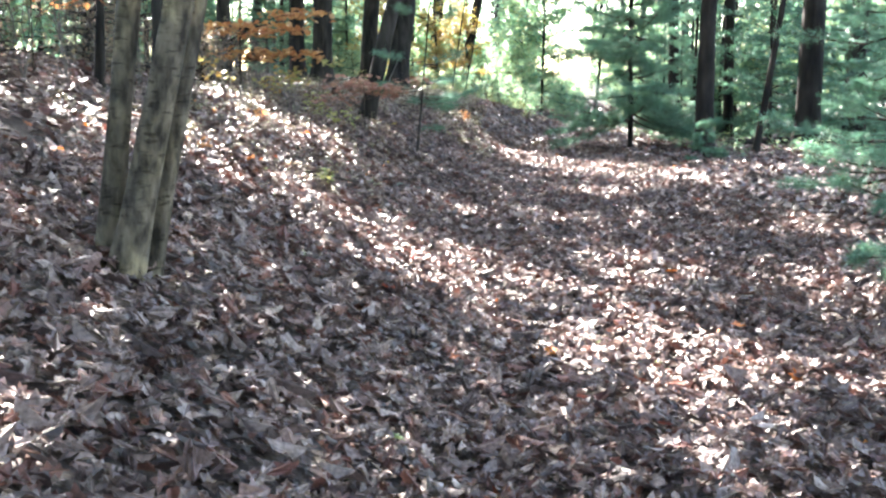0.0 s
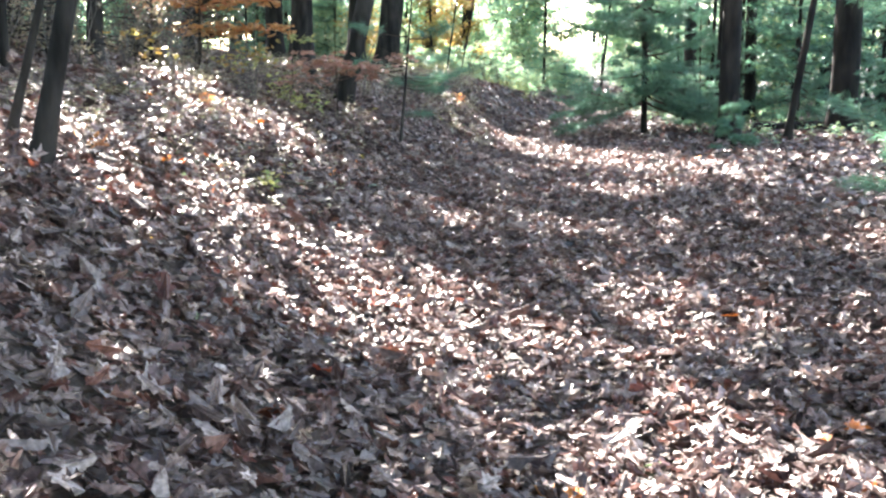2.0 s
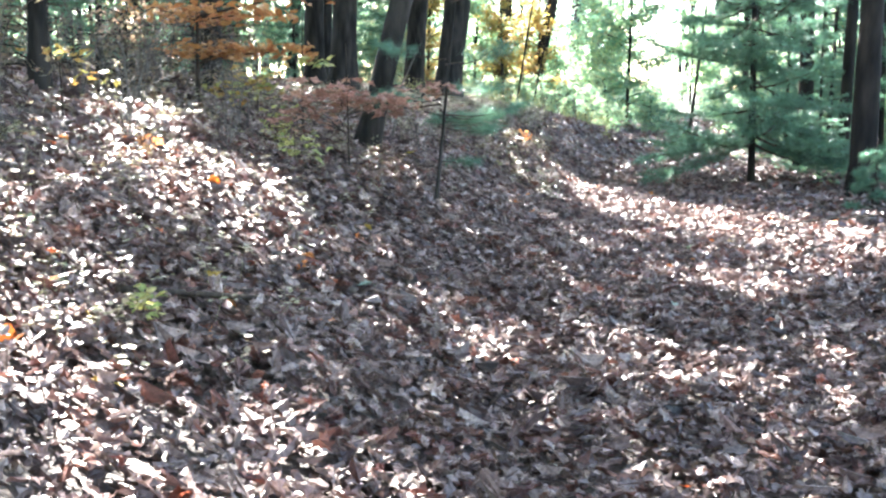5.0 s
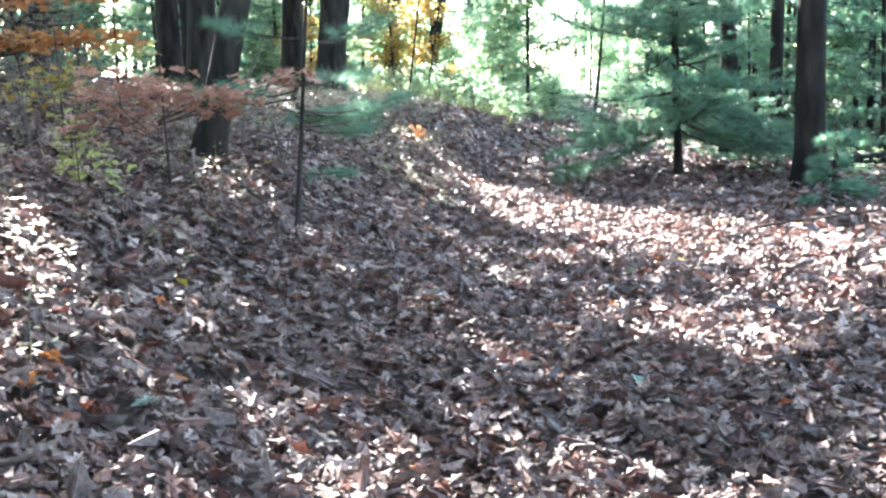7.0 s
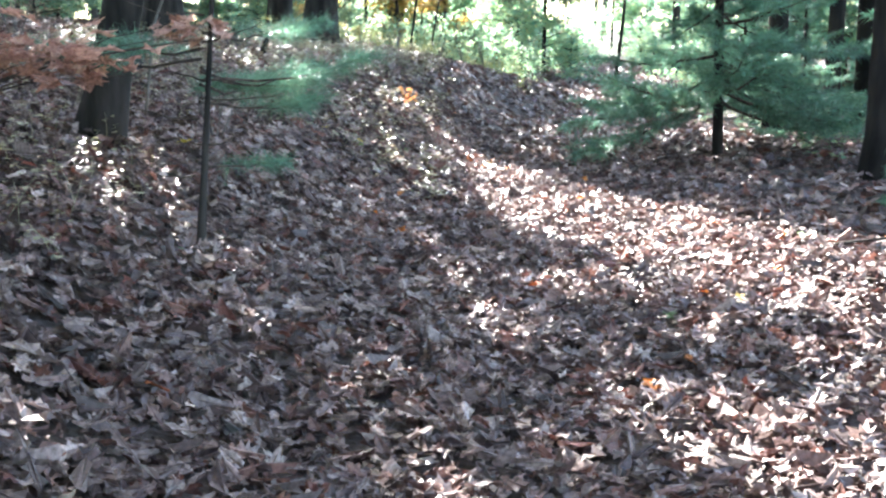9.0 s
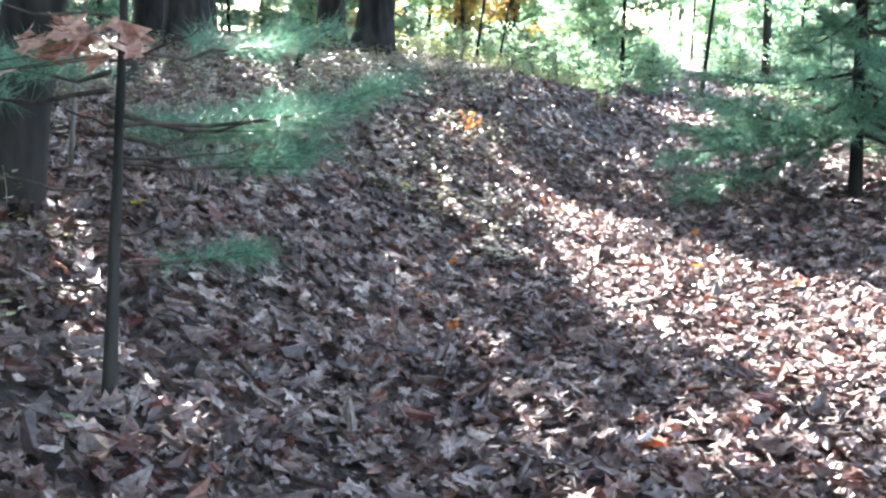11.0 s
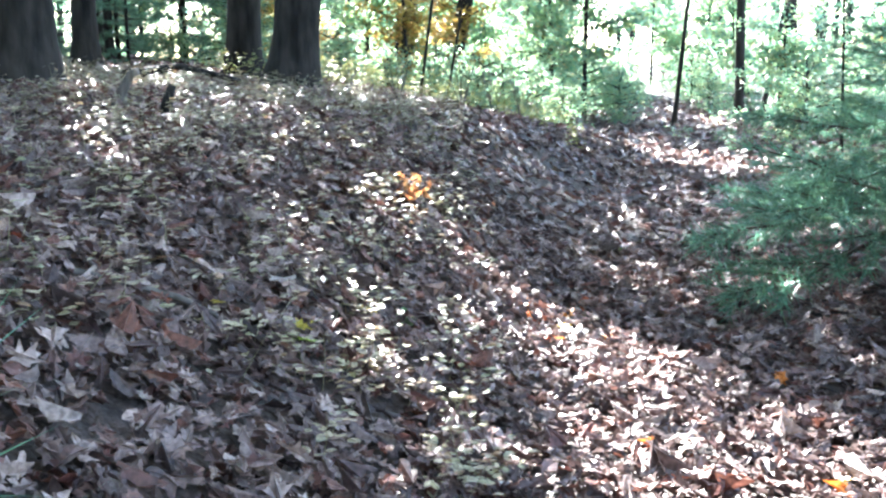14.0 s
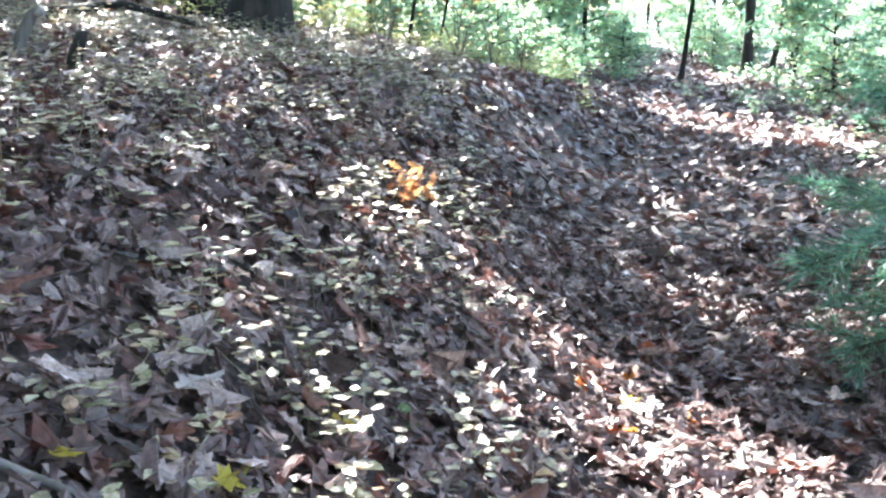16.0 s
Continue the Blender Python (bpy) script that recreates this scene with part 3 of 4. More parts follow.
# ---- saplings with coloured leaves on the bank ----
leafy("beech_sapling", -3.3, 17.9, 2.6, 0.05, [((0.1, 0, 1.0), (1.0, 0.5, 0.13), 260), ((0.4, 0.1, 0.6), (0.9, 0.4, 0.1), 220), ((0.9, 0.3, 1.25), (0.6, 0.4, 0.1), 90)], ORANGE, "young beech with tiers of orange leaves", "sapling", 0.13, OVAL, 201, tilt=0.45)
leafy("maple_sapling", -1.1, 14.7, 1.1, 0.02, [((0.0, 0, 0.66), (0.5, 0.35, 0.13), 110), ((0.35, 0.1, 0.6), (0.35, 0.25, 0.09), 60), ((-0.35, 0.2, 0.5), (0.35, 0.25, 0.14), 50), ((0.72, 0.6, 0.72), (0.2, 0.14, 0.05), 20)], RUSSET, "maple sapling with dull red leaves", "sapling", 0.115, MAPLE, 202, tilt=0.4)
leafy("maple_sapling", -1.75, 16.4, 1.3, 0.02, [((0.05, 0, 0.75), (0.2, 0.2, 0.06), 16), ((-0.5, 0.2, 0.45), (0.35, 0.2, 0.1), 24)], YELLOW, "small sapling with yellow-green leaves", "sapling", 0.11, MAPLE, 203)
leafy("green_shrub", -1.79, 15.26, 0.35, 0.012, [((0, 0, 0.22), (0.18, 0.15, 0.16), 90)], YELLOW, "low yellow-green shrub on the bank", "shrub", 0.06, OVAL, 204)
leafy("seedling", -1.07, 9.69, 0.16, 0.008, [((0, 0, 0.1), (0.08, 0.08, 0.07), 40)], YELLOW, "small yellow-green seedling among dry leaves", "seedling", 0.05, OVAL, 205)
leafy("oak_seedling", 0.43, 22.0, 0.22, 0.01, [((0.0, 0, 0.16), (0.13, 0.1, 0.12), 30), ((-0.25, 0.1, 0.08), (0.16, 0.1, 0.06), 16)], ORANGE, "oak seedling with upright orange leaves", "seedling", 0.08, OAK, 206, tilt=1.2)

leafy("maple_sapling", -2.35, 16.6, 0.8, 0.015, [((0.05, 0, 0.42), (0.28, 0.2, 0.14), 40), ((-0.3, 0.1, 0.28), (0.25, 0.2, 0.12), 26)], GOLD, "small maple sapling with golden leaves", "sapling", 0.1, MAPLE, 207)
leafy("beech_sapling", -4.0, 10.8, 1.5, 0.02, [((0.0, 0, 0.95), (0.4, 0.3, 0.12), 36), ((0.3, 0.1, 0.7), (0.3, 0.2, 0.08), 20)], ORANGE, "thin beech sapling with few orange leaves", "sapling", 0.1, OVAL, 208)

leafy("seedling", -2.71, 11.9, 0.2, 0.008, [((0, 0, 0.13), (0.26, 0.2, 0.05), 60)], UNDER, "low spreading seedling with pale cream-green leaves", "seedling", 0.06, OVAL, 209, tilt=0.2)
leafy("oak_seedling", -2.16, 12.96, 0.2, 0.008, [((0, 0, 0.12), (0.16, 0.12, 0.06), 12)], ORANGE, "oak seedling with a few orange leaves", "seedling", 0.11, OAK, 210)
leafy("maple_sapling", -3.0, 13.4, 0.75, 0.012, [((0, 0, 0.5), (0.25, 0.2, 0.08), 18), ((0.2, 0.1, 0.3), (0.2, 0.15, 0.06), 10)], GOLD, "thin maple sapling with a few golden leaves", "sapling", 0.1, MAPLE, 211)
leafy("oak_seedling", -1.98, 8.83, 0.16, 0.008, [((0, 0, 0.1), (0.14, 0.12, 0.05), 10)], ORANGE, "small oak seedling with orange leaves", "seedling", 0.1, OAK, 212)
leafy("green_shrub", -1.3, 13.9, 0.4, 0.01, [((0, 0, 0.22), (0.2, 0.16, 0.12), 40)], YELLOW, "small yellow-green shrub on the bank", "shrub", 0.07, OVAL, 213)

# ---- understory in full sun beyond the bank ----
def understory(name, height, spread, n, leaf, material, seed, label):
    tree = thing(name, (0, 0, 0), label, "young tree", "sunlit understory trees")
    r = np.random.default_rng(seed)
    me, pts = trunk_mesh("trunk", height, 0.05 + 0.012 * height, (0.06, 0.0), seed, OAK_BARK, 7, 1.3, 0.4)
    part("trunk", me, tree)
    at, wood = [], []
    for k in range(26):
        h = height * r.uniform(0.08, 1.0)
        a, ln = r.uniform(0, 6.28), spread * r.uniform(0.35, 1.0) * (1.05 - 0.5 * h / height)
        root = Vector((0.06 * h, 0, h * 0.85))
        tip = Vector((0.06 * h + math.cos(a) * ln, math.sin(a) * ln, h))
        wood.append(tube(bent(root, tip, 4, 0.05, 0.04, seed + k), [0.018, 0.014, 0.01, 0.004], 4, 0, k, False))
        m = n // 26
        t = r.uniform(0.25, 1.05, (m, 1))
        at.append(np.array(root) * (1 - t) + np.array(tip) * t + r.normal(0, 1, (m, 3)) * np.array([0.22, 0.22, 0.1]) * (0.4 + 0.25 * spread))
    v, f = joined(wood)
    part("branchwork", mesh_of("branchwork", v, f, OAK_BARK), tree)
    at = np.concatenate(at)
    lv, lf = quads(at, r.uniform(0.7, 1.3, len(at)) * leaf, seed + 1, 0.7)
    part("crown", mesh_of("crown", lv, lf, material), tree)
    return tree


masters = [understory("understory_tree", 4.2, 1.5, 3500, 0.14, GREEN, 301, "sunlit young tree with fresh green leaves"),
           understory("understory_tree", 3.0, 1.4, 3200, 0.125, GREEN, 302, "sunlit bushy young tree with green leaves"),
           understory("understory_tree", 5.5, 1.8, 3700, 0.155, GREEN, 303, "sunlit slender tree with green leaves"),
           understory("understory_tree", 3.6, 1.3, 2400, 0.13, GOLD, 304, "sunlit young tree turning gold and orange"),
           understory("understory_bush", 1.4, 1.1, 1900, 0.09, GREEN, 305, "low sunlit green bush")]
spots = [(-6.5, 41), (-3.6, 38.5), (-2.0, 43), (-0.2, 36.8), (2.3, 41.5), (0.9, 40), (1.2, 44.5), (3.3, 46.5), (-1.2, 38.6), (2.9, 40.2), (0.2, 42.4), (-3.0, 46.8), (8.0, 49.0), (10.6, 52.5), (11.8, 49.0), (12.6, 41.5), (8.6, 46.2), (2.3, 43), (3.6, 39.5), (1.6, 47), (-0.9, 50), (-5, 49), (8.5, 52), (4.0, 53), (11.5, 56), (14.5, 52), (-8.5, 45), (-11, 40), (-12, 48), (9.0, 59), (-3, 57), (1, 60), (16, 45), (18, 52), (15, 37), (12.8, 44), (17, 33), (-13, 33), (-11.5, 26), (-14, 20), (19, 26), (16, 22), (17, 38), (13, 61), (-8, 57), (-16, 44), (7.6, 38.5), (7.4, 30.2), (9.4, 33.0), (6.9, 34.6), (11.2, 30.8), (8.0, 26.6), (9.2, 36.5), (11.8, 37.0), (-6.5, 15.5), (-7.2, 19.5), (-5.6, 20.8), (-8.5, 13.0), (-2.2, 35.6), (21, 45), (22, 35), (-9.8, 37.5), (-7.5, 34.5), (-13.5, 30), (-1.2, 46.5), (-6.2, 45.5), (-10.2, 51), (0.6, 54), (3.0, 49.5), (-4.4, 42.2), (-15, 25), (-12.5, 22.5), (3.2, 52), (2.6, 56), (8.4, 56), (8.2, 60.5), (1.9, 50.5), (7.6, 53.5), (-0.4, 45), (0.8, 48), (-1.6, 53), (2.4, 61), (10.2, 57)]
for i, (x, y) in enumerate(spots):
    m = masters[i] if i < 5 else masters[3] if (x, y) in ((0.9, 40), (-2.2, 35.6), (12.8, 44)) else masters[(0, 1, 2, 4)[(i * 3 + i // 4) % 4]]
    s = float(rng.uniform(0.8, 1.25))
    at = pose(x, y, gz(x, y), 0, 0, float(rng.uniform(0, 360)))
    if i < 5:
        m.matrix_basis = at
    else:
        c = copy_thing(m, at)
        c.scale = (s, s, s)
dry = understory("dry_bush", 1.1, 0.9, 900, 0.065, DRY, 306, "thin shrub with withered grey-brown leaves")
dry.matrix_basis = pose(-3.9, 13.5, gz(-3.9, 13.5), 0, 0, 40)
for i, (x, y) in enumerate(((-4.8, 11.2), (-3.6, 16.4), (-4.7, 14.8), (-5.6, 13.2), (-5.4, 16.6), (-4.4, 18.4), (-5.9, 19.2), (-6.6, 15.0), (-3.9, 20.4), (-5.2, 21.6), (-6.8, 22.6), (-4.2, 9.6), (-5.2, 9.0), (-6.6, 11.6), (-6.2, 25.0), (-7.6, 18.0), (-5.6, 27.6))):
    c = copy_thing(dry, pose(x, y, gz(x, y), 0, 0, 67 * i))
    k = 0.75 + 0.12 * (i % 5)
    c.scale = (k, k, k)
low = [(0.9, 33.0), (-0.5, 35.2), (1.6, 35.4), (2.2, 36.9), (0.4, 37.0), (3.0, 38.6), (-1.8, 37.2), (1.4, 38.9), (4.4, 41.0), (3.8, 43.0), (5.6, 45.0), (2.6, 34.6), (-3.4, 35.9), (7.3, 43.6), (9.9, 45.8), (10.2, 40.6), (8.9, 38.6), (11.0, 43.4), (-0.9, 41.0), (2.2, 45.0), (0.3, 33.5), (-1.2, 33.8), (4.2, 38.3), (1.2, 36.2), (8.3, 44.5), (9.3, 42.2), (-2.8, 34.2), (-0.2, 38.2), (2.2, 38.2), (7.4, 46.5), (-4.6, 36.2), (4.8, 46.5), (5.3, 50.0), (6.2, 54.0), (4.4, 49.0), (6.8, 58.0), (5.6, 56.0)]
for i, (x, y) in enumerate(low):
    c = copy_thing(masters[4], pose(x, y, gz(x, y), 0, 0, i * 77))
    s = 0.6 + 0.1 * (i % 5)
    c.scale = (s, s, s)

# far woods, past counting: trunks and foliage against the bright sky
pieces, at = [], []
for i in range(330):
    x, y = float(rng.uniform(-60, 70)), float(rng.uniform(62, 120))
    # 190 to 269: unseen woods behind the camera, added to block skylight
    if i >= 190:
        x, y = (float(rng.uniform(-45, 45)), float(rng.uniform(-60, -7))) if i < 270 else (float(rng.choice([-1, 1]) * rng.uniform(17, 45)) + 3, float(rng.uniform(-7, 62)))
    if y > 60 and abs(x - 0.107 * y + 0.4) < 2.4:
        continue
    h = float(rng.uniform(9, 17))
    z = gz(x, y)
    pieces.append(tube([(x, y, z - 0.3), (x + 0.3, y, z + h * 0.5), (x + 0.5, y, z + h)], [0.24, 0.18, 0.05], 6, 0.03, i))
    n = 230
    a = rng.normal(0, 1, (n, 3)) * np.array([2.0, 2.0, h * 0.27]) + np.array([x, y, z + h * 0.5])
    at.append(a[a[:, 2] > z + 0.2])
v, f = joined(pieces)
tagged(new("far_trunks", mesh_of("far_trunks", v, f, OAK_BARK)), "dark trunks of the far woods, with unseen ones added behind", "far woods", kind="stuff")
at = np.concatenate(at)
lv, lf = quads(at, rng.uniform(0.35, 0.75, len(at)), 77, 0.8)
tagged(new("far_foliage", mesh_of("far_foliage", lv, lf, GREEN)), "sunlit green foliage of the far woods, with unseen crowns added behind", "far woods", kind="stuff")

# ---- the canopy: crowns added out of view to shade the floor, with gaps cut along the sun's way to chosen patches ----
ALONG = Vector((-SUN.x, -SUN.y)).normalized()
# sun patches wanted on the floor: centre, half length along the sun, half width
SUN_PATCHES = [(2.55, 17.5, 3.0, 0.82), (1.3, 20.7, 1.2, 0.25), (-0.72, 15.5, 1.1, 0.33), (0.38, 17.65, 0.5, 0.22), (1.25, 5.5, 1.0, 0.5), (-0.05, 7.7, 1.4, 0.2), (-0.1, 8.7, 0.55, 0.28), (-1.95, 9.2, 1.8, 0.72), (1.5, 8.2, 0.7, 0.2), (0.9, 7.2, 0.3, 0.12), (-1.85, 12.8, 1.7, 0.58), (4.4, 31.2, 2.6, 1.0), (3.4, 9.6, 0.9, 0.4), (1.9, 13.5, 0.45, 0.28), (7.0, 40.8, 0.8, 1.6), (4.2, 16.2, 1.0, 0.45), (1.6, 10.8, 0.4, 0.2), (2.6, 7.0, 0.5, 0.3), (1.4, 16.2, 0.35, 0.14), (0.8, 14.5, 0.4, 0.14), (-3.0, 14.9, 1.5, 0.65), (0.8, 13.0, 0.3, 0.15), (0.1, 11.6, 0.35, 0.15)]


def sunny(x, y):
    """How open the canopy is on the sun's way to a spot of the floor: 0 closed, 1 open."""
    open_ = np.zeros_like(x)
    wob = 0.22 * np.sin(4.1 * x + 2.2 * y) + 0.18 * np.sin(6.7 * y - 3.3 * x)
    for cx, cy, hl, hw in SUN_PATCHES:
        a = (x - cx) * ALONG.x + (y - cy) * ALONG.y
        b = (x - cx) * -ALONG.y + (y - cy) * ALONG.x
        open_ = np.maximum(open_, ((a / (hl + 0.25)) ** 2 + (b / (hw + 0.24)) ** 2 < 1 + wob).astype(float))
    open_ = np.where((x < -0.5) & (y < 14.2), 0.86 * open_, open_)  # patches on the bank stay partly closed, so added leaves dapple them
    mound = (x > -2.6) & (x < 1.2) & (y > 18.6) & (y < 30)
    open_ = np.where(mound, np.maximum(open_, np.where(y < 25, 0.24, 0.14)), open_)
    open_ = np.where((y > 33.5) & (x > -2.2) & ((x < 3.2) | (x > 9.5)), 1.0, open_)
    shaded = (y > 25) & (y < 38) & (x < 8)
    return np.where(x > 4.5, np.maximum(open_, np.where(shaded, 0.2, 0.5)), open_)


r = np.random.default_rng(55)
n = 29000
fx, fy = r.uniform(-15, 12, n), r.uniform(-18, 50, n)
# extra unseen clumps, to deepen the shade on the left bank
fx[:2600], fy[:2600] = r.uniform(-6.5, 0.0, 2600), r.uniform(13.8, 19.5, 2600)
hh = 8.3 + 1.6 * np.sin(0.7 * fx + 0.5 * fy) + r.uniform(-1.6, 1.6, n)
keep = r.uniform(0, 1, n) > sunny(fx, fy)
fx, fy, hh = fx[keep], fy[keep], hh[keep]
run = hh / math.tan(radians(SUN_UP))
base = ground(fx, fy)
cx, cy, cz = fx - ALONG.x * run, fy - ALONG.y * run, base + hh
owner = np.argmin(np.stack([(cx - tx) ** 2 + (cy - ty) ** 2 for tree, tx, ty in TREES]), 0)
for k, (tree, tx, ty) in enumerate(TREES):
    pick = owner == k
    if pick.sum() < 3:
        continue
    c = np.stack([cx, cy, cz], -1)[pick] - np.array(tree.location)
    m = 7
    at = np.repeat(c, m, 0) + r.normal(0, 0.19, (len(c) * m, 3))
    lv, lf = quads(at, r.uniform(0.24, 0.42, len(at)), 600 + k, 0.6)
    part("crown", mesh_of("crown", lv, lf, CANOPY), tree, "unseen crown of green and gold leaves, laid out to shade the floor")

# ---- low undergrowth on the bank ----
def undergrowth(label, x0, x1, y0, y1, per_m2, tall, leaf, material, seed):
    x, y, r = scatter(x0, x1, y0, y1, per_m2, seed)
    pieces, at = [], []
    for px, py in zip(x, y):
        z, h = gz(px, py), float(r.uniform(*tall))
        top = (px + float(r.normal(0, 0.06)), py + float(r.normal(0, 0.06)), z + h)
        pieces.append(tube([(px, py, z - 0.02), ((px + top[0]) / 2 + 0.01, (py + top[1]) / 2, z + h * 0.55), top], [0.0025, 0.002, 0.001], 3, 0, 0, False))
        m = int(r.integers(7, 15))
        t = r.uniform(0.35, 1.05, (m, 1))
        at.append(np.array([[px, py, z]]) * (1 - t) + np.array([top]) * t + r.normal(0, 1, (m, 3)) * np.array([0.055, 0.055, 0.012]))
    v, f = joined(pieces)
    at = np.concatenate(at)
    lv, lf = leaves(at, r.uniform(0.7, 1.25, len(at)) * leaf, OVAL, tilt=0.14, curl=0.1, fold=0.12, seed=seed + 1)
    me = mesh_of("undergrowth", np.concatenate([np.array(v), lv]), f + [tuple(i + len(v) for i in q) for q in lf], material)
    tagged(new("undergrowth", me), label, "undergrowth", kind="stuff")


undergrowth("low blueberry bushes with small pale leaves on the bank", -3.4, 0.8, 18.6, 28.5, 34, (0.06, 0.22), 0.045, UNDER, 401)
undergrowth("sparse low seedlings among dry leaves on the bank", -3.4, -0.7, 9.0, 18.6, 15, (0.06, 0.22), 0.04, UNDER, 403)
undergrowth("sunlit weeds on the crest of the bank", -2.5, 2.4, 28.5, 34, 12, (0.15, 0.45), 0.07, YELLOW, 405)
undergrowth("low green plants under the pines", 4.6, 11, 18, 36, 5, (0.1, 0.35), 0.07, GREEN, 407)

# leafless brush on the bank
def brush(x, y, tall, seed):
    plant = thing("bare_shrub", (x, y, gz(x, y)), "leafless grey-brown shrub of thin twigs on the bank", "shrub", "leafless shrubs on the bank")
    r = np.random.default_rng(seed)
    for i in range(7):
        a, out = r.uniform(0, 6.28), r.uniform(0.1, 0.45) * tall
        tip = Vector((math.cos(a) * out, math.sin(a) * out, tall * r.uniform(0.6, 1.0)))
        path = bent((0, 0, -0.03), tip, 6, 0.04, 0.03 * tall, seed + i)
        bits = [tube(path, [0.006, 0.005, 0.0045, 0.004, 0.003, 0.0015], 5, 0.05, i)]
        for k in (2, 3, 4):
            side = path[k] + Vector((float(r.normal(0, 0.12)), float(r.normal(0, 0.12)), 0.14)) * tall
            bits.append(tube([path[k], path[k].lerp(side, 0.5), side], [0.003, 0.002, 0.001], 4, 0, i, False))
        v, f = joined(bits)
        part("twig", mesh_of("twig", v, f, DEAD_WOOD), plant)
    return plant


for i, (x, y, tall) in enumerate(((-2.4, 13.2, 0.7), (-2.9, 14.6, 0.8), (-2.2, 15.6, 0.7), (-2.7, 12.0, 0.6), (-1.9, 14.0, 0.5), (-3.4, 16.2, 0.9), (-3.0, 19.0, 0.7), (-0.7, 17.4, 0.6), (0.1, 27.6, 0.7), (0.8, 28.2, 0.8), (1.2, 29.4, 0.7), (-0.4, 26.8, 0.6), (1.6, 30.2, 0.8))):
    brush(x, y, tall, 800 + i)
r = np.random.default_rng(860)
for i in range(34):
    brush(float(r.uniform(-6.2, -2.9)), float(r.uniform(8.5, 21)), float(r.uniform(0.8, 1.5)), 870 + 9 * i)

# ---- sticks, snags and a stump ----
def stick(path, radius, label, material=None, name="stick", category="stick"):
    pts = [(x, y, gz(x, y) + dz) for x, y, dz in path]
    o = Vector(pts[0])
    fine = []
    for a, b in zip(pts[:-1], pts[1:]):
        for k in range(4):
            fine.append(tuple(Vector(a).lerp(Vector(b), k / 4) - o))
    fine.append(tuple(Vector(pts[-1]) - o))
    v, f = tube(fine, [radius * (1 - 0.5 * i / len(fine)) for i in range(len(fine))], 8, 0.1, len(label))
    ob = tagged(new(name, mesh_of(name, v, f, material or DEAD_WOOD, True)), label, category)
    ob.location = o


stick([(-0.6, 19.12, 0.05), (-0.28, 19.22, 0.07), (-0.15, 19.26, 0.06), (-0.05, 19.33, 0.03)], 0.013, "crooked grey stick lying on the leaves")
stick([(0.12, 20.0, 0.06), (0.24, 20.08, 0.05), (0.36, 20.18, 0.03)], 0.014, "short dark stick half buried in leaves", TWIG_BARK)
stick([(-1.25, 9.9, 0.05), (-0.8, 10.5, 0.07), (-0.62, 11.1, 0.05)], 0.016, "dark bent branch lying on the bank", TWIG_BARK)
stick([(2.6, 16.2, 0.04), (3.2, 16.8, 0.08), (4.3, 16.9, 0.1)], 0.014, "long thin dark branch lying on the leaves", TWIG_BARK)
stick([(1.7, 22.4, 0.03), (2.4, 22.9, 0.06), (3.3, 23.1, 0.08)], 0.012, "thin dark branch lying across the trail edge", TWIG_BARK)
stick([(-2.6, 26.4, 0.1), (-2.1, 26.8, 0.22), (-1.6, 27.3, 0.12)], 0.05, "short dead limb lying by the oaks", OAK_BARK, "dead_limb", "dead wood")
stick([(5.6, 21.4, 0.08), (7.0, 21.6, 0.1), (8.8, 21.3, 0.1)], 0.09, "dark fallen log under the pines", PINE_BARK, "fallen_log", "log")
stick([(-1.66, 23.2, -0.05), (-1.64, 23.22, 0.14), (-1.58, 23.24, 0.27), (-1.52, 23.24, 0.3)], 0.045, "small bent grey snag among low bushes", DEAD_WOOD, "snag", "stump")
stick([(-1.2, 22.7, -0.05), (-1.2, 22.72, 0.12), (-1.16, 22.74, 0.26)], 0.05, "small dark broken snag among low bushes", OAK_BARK, "snag", "stump")
stick([(-2.0, 20.3, -0.05), (-2.0, 20.3, 0.12), (-1.98, 20.3, 0.24)], 0.12, "low dark rotten stump on the bank", OAK_BARK, "stump", "stump")
stick([(-0.9, 16.5, 0.25), (-0.8, 16.4, 0.8), (-0.62, 16.3, 1.25)], 0.01, "pale dead twig leaning by the oak", DEAD_WOOD, "dead_twig", "stick")

# ---- single bright leaves on top of the litter, nearest the trail ----
shapes = []
for i in range(8):
    half = (OAK, MAPLE, MAPLE, OVAL)[i % 4]
    lv, lf = leaves(np.zeros((1, 3)), np.array([1.0]), half, tilt=0.12, curl=0.3, fold=0.3, seed=700 + i)
    shapes.append(mesh_of("fallen_leaf", lv, lf, COLOURED))
r = np.random.default_rng(99)
for i in range(250):
    if i % 3 == 0:
        c = SUN_PATCHES[int(r.choice([0, 0, 0, 1, 4, 7, 7, 10, 10]))]
        x, y = c[0] + float(r.normal(0, 0.6)), c[1] + float(r.normal(0, 1.3))
    elif i % 3 == 1:
        x, y = float(r.uniform(-3.0, -0.4)), float(r.uniform(6.5, 14))
    else:
        x, y = float(r.uniform(-2.2, 3.2)), float(r.uniform(2.6, 24))
    ob = part("fallen_leaf", shapes[i % 8], ground_ob)
    sz = float(r.uniform(0.07, 0.13))
    up = slope_up(np.array([x]), np.array([y]))[0]
    q = Vector((up[0] + float(r.normal(0, 0.2)), up[1] + float(r.normal(0, 0.2)), 1)).to_track_quat("Z", "Y").to_matrix().to_4x4()
    ob.matrix_local = Matrix.Translation((x, y, gz(x, y) + 0.05)) @ q @ pose(0, 0, 0, 0, 0, float(r.uniform(0, 360))) @ Matrix.Diagonal((sz, sz, sz, 1))

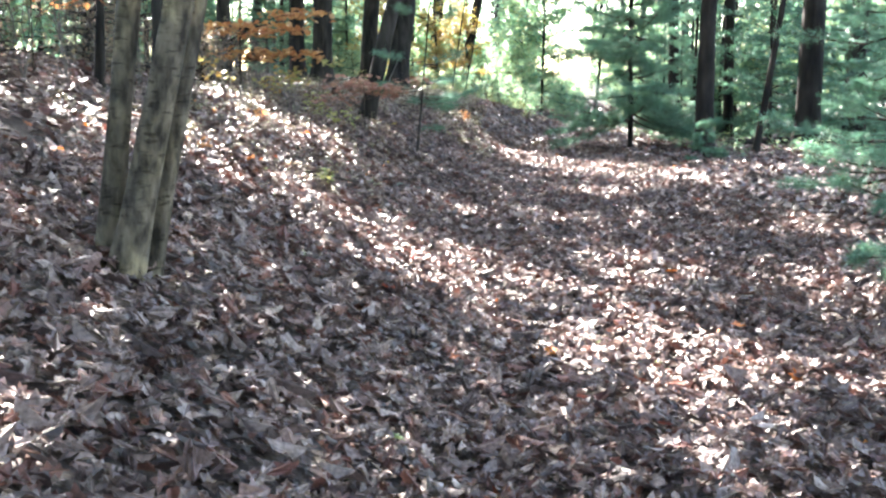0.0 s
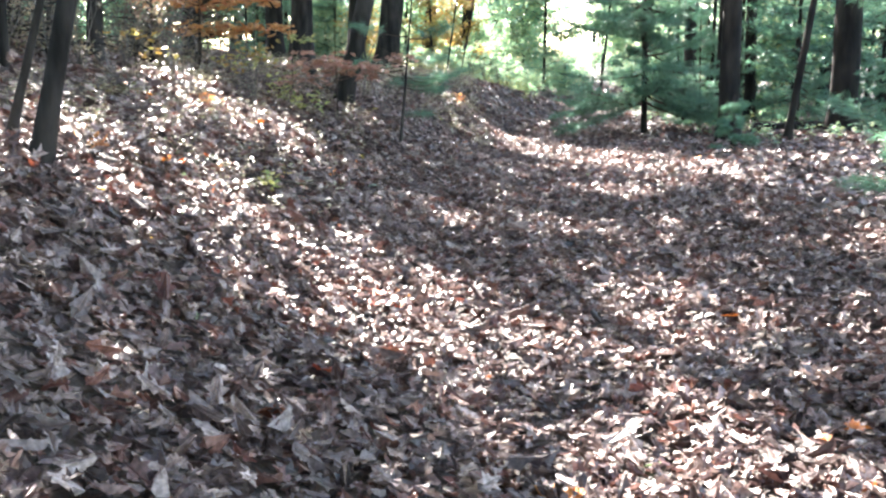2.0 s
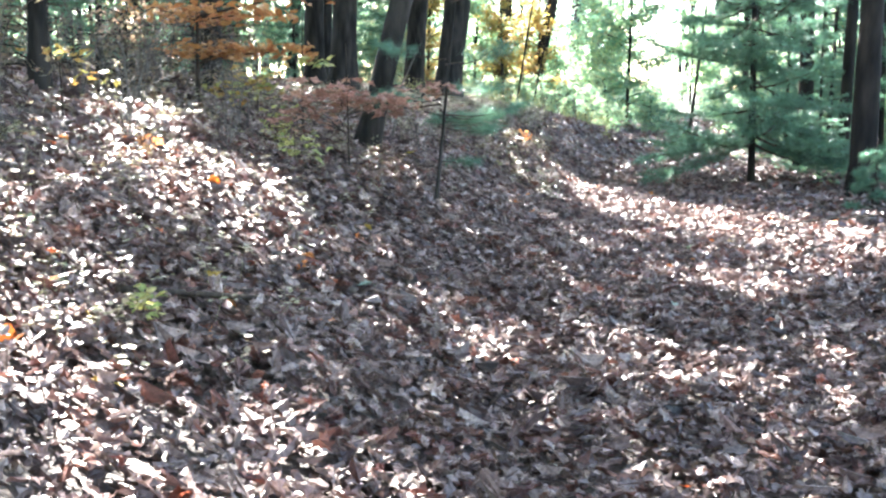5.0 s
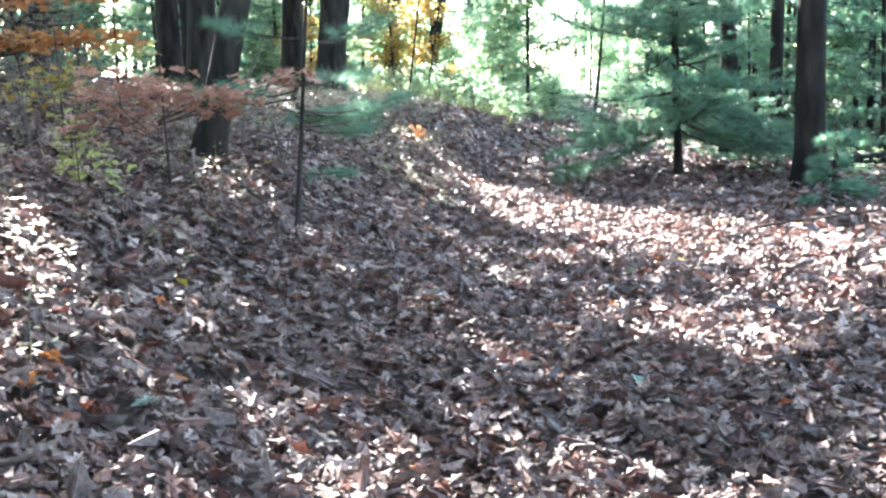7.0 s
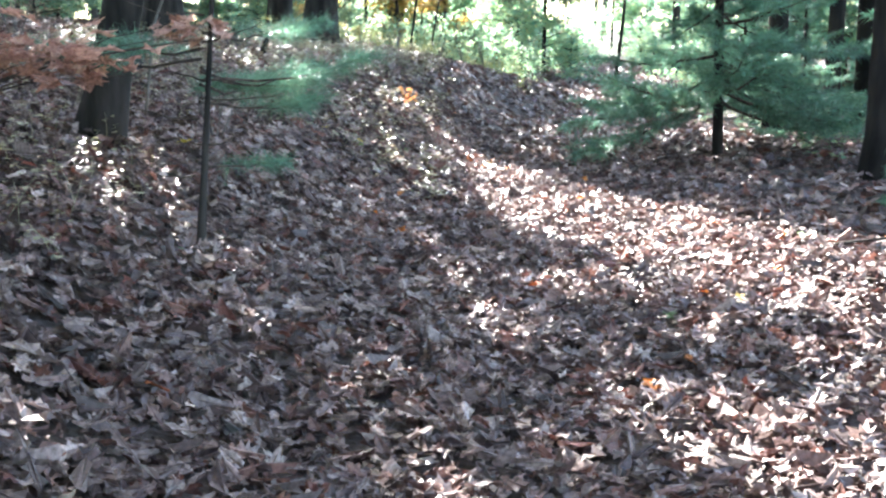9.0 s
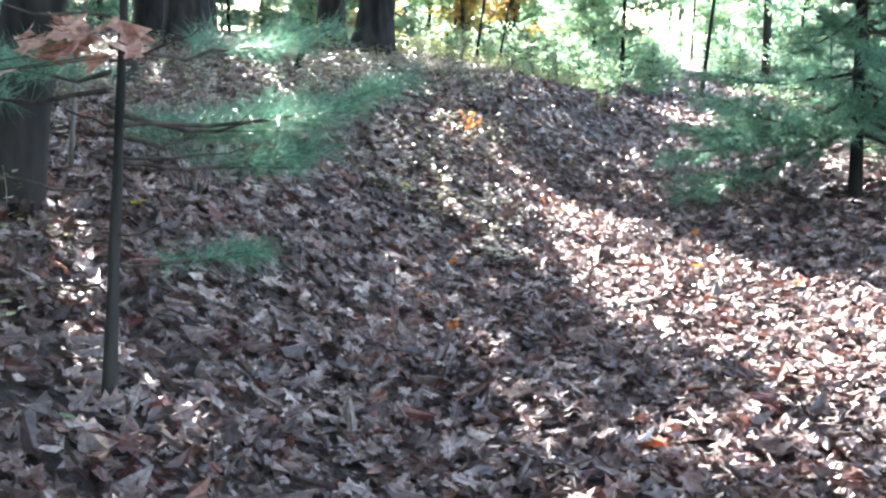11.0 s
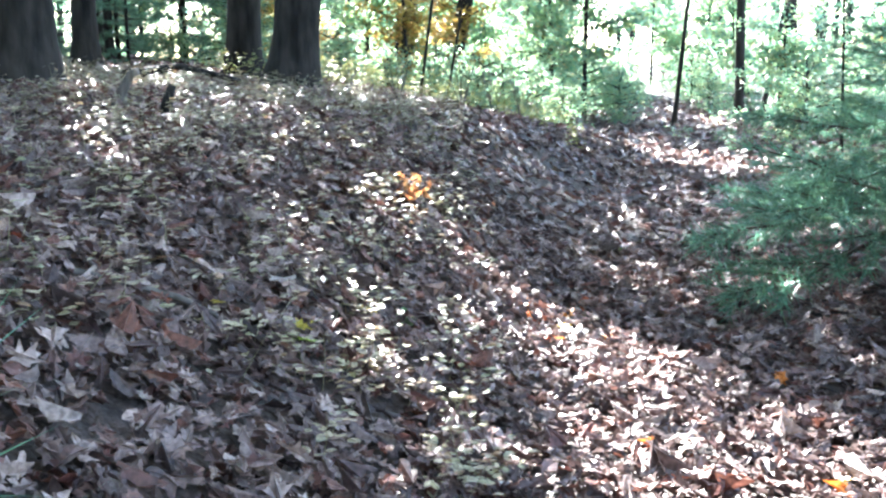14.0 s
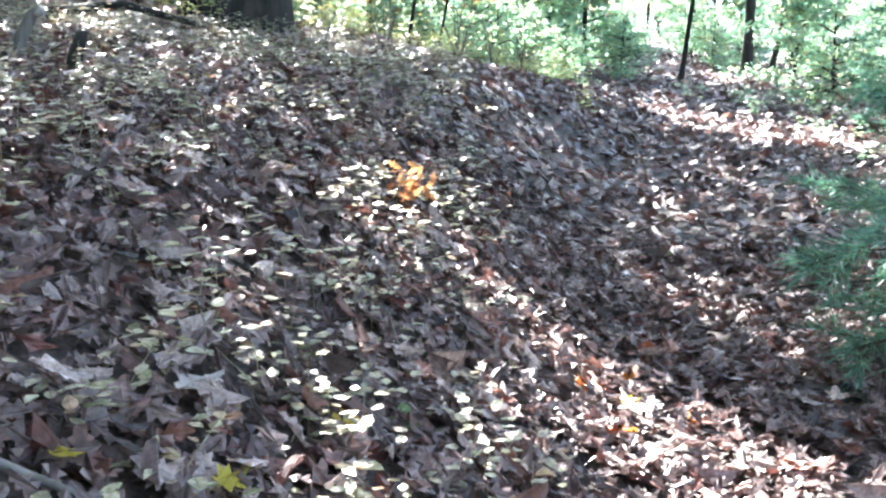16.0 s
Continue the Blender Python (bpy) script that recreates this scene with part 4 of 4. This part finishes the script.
# leaves that stand out one by one
TINTS = {"orange": (0.72, 0.24, 0.04), "rust": (0.2, 0.06, 0.03), "red": (0.42, 0.08, 0.03), "yellow": (0.62, 0.5, 0.07), "pale": (0.5, 0.45, 0.42), "mint": (0.4, 0.58, 0.5), "green": (0.4, 0.6, 0.08)}
kinds = {}
for k, (tint, c) in enumerate(TINTS.items()):
    m = leaf_material(tint + "_leaf", [c, tuple(0.8 * v for v in c)], through_leaf=0.35)
    lv, lf = leaves(np.zeros((1, 3)), np.array([1.0]), OAK if tint in ("pale", "mint", "rust") else MAPLE, tilt=0.25, curl=0.35, fold=0.35, seed=740 + k)
    kinds[tint] = mesh_of("fallen_leaf", lv, lf, m)
for tint, x, y in (("mint", -0.45, 11.59), ("mint", 1.43, 12.69), ("orange", -0.81, 11.76), ("orange", 1.63, 14.4), ("orange", 2.69, 16.2), ("orange", 2.21, 15.94), ("yellow", 0.11, 19.52), ("yellow", -0.76, 16.83), ("green", 0.13, 19.4), ("orange", 1.3, 21.38), ("yellow", 1.25, 21.05), ("orange", 1.46, 20.97), ("orange", 2.13, 20.22), ("rust", 0.7, 8.2), ("red", -0.2, 7.95), ("orange", -0.81, 11.48), ("rust", 1.61, 9.25), ("red", -0.22, 7.67), ("pale", -1.38, 8.23), ("rust", 0.65, 7.81), ("orange", -2.23, 12.44), ("orange", 3.64, 16.98), ("pale", -0.17, 12.82), ("rust", -0.43, 5.83), ("orange", 0.57, 5.53), ("red", -0.31, 6.3), ("orange", -1.09, 21.82), ("orange", 0.36, 17.6), ("pale", -0.19, 16.75), ("orange", 0.35, 17.88), ("orange", 0.52, 17.35), ("orange", 0.47, 18.52), ("orange", 1.95, 18.93), ("orange", 1.41, 19.35), ("pale", 0.0, 19.78), ("yellow", -0.18, 19.35), ("orange", 1.19, 20.76), ("orange", 1.06, 21.25)):
    ob = part("fallen_leaf", kinds[tint], ground_ob)
    sz = float(r.uniform(0.14, 0.18)) if tint in ("pale", "rust") else float(r.uniform(0.085, 0.12))
    ob.matrix_local = Matrix.Translation((x, y, gz(x, y) + 0.07)) @ pose(0, 0, 0, float(r.uniform(-12, 12)), float(r.uniform(-12, 12)), float(r.uniform(0, 360))) @ Matrix.Diagonal((sz, sz, sz, 1))
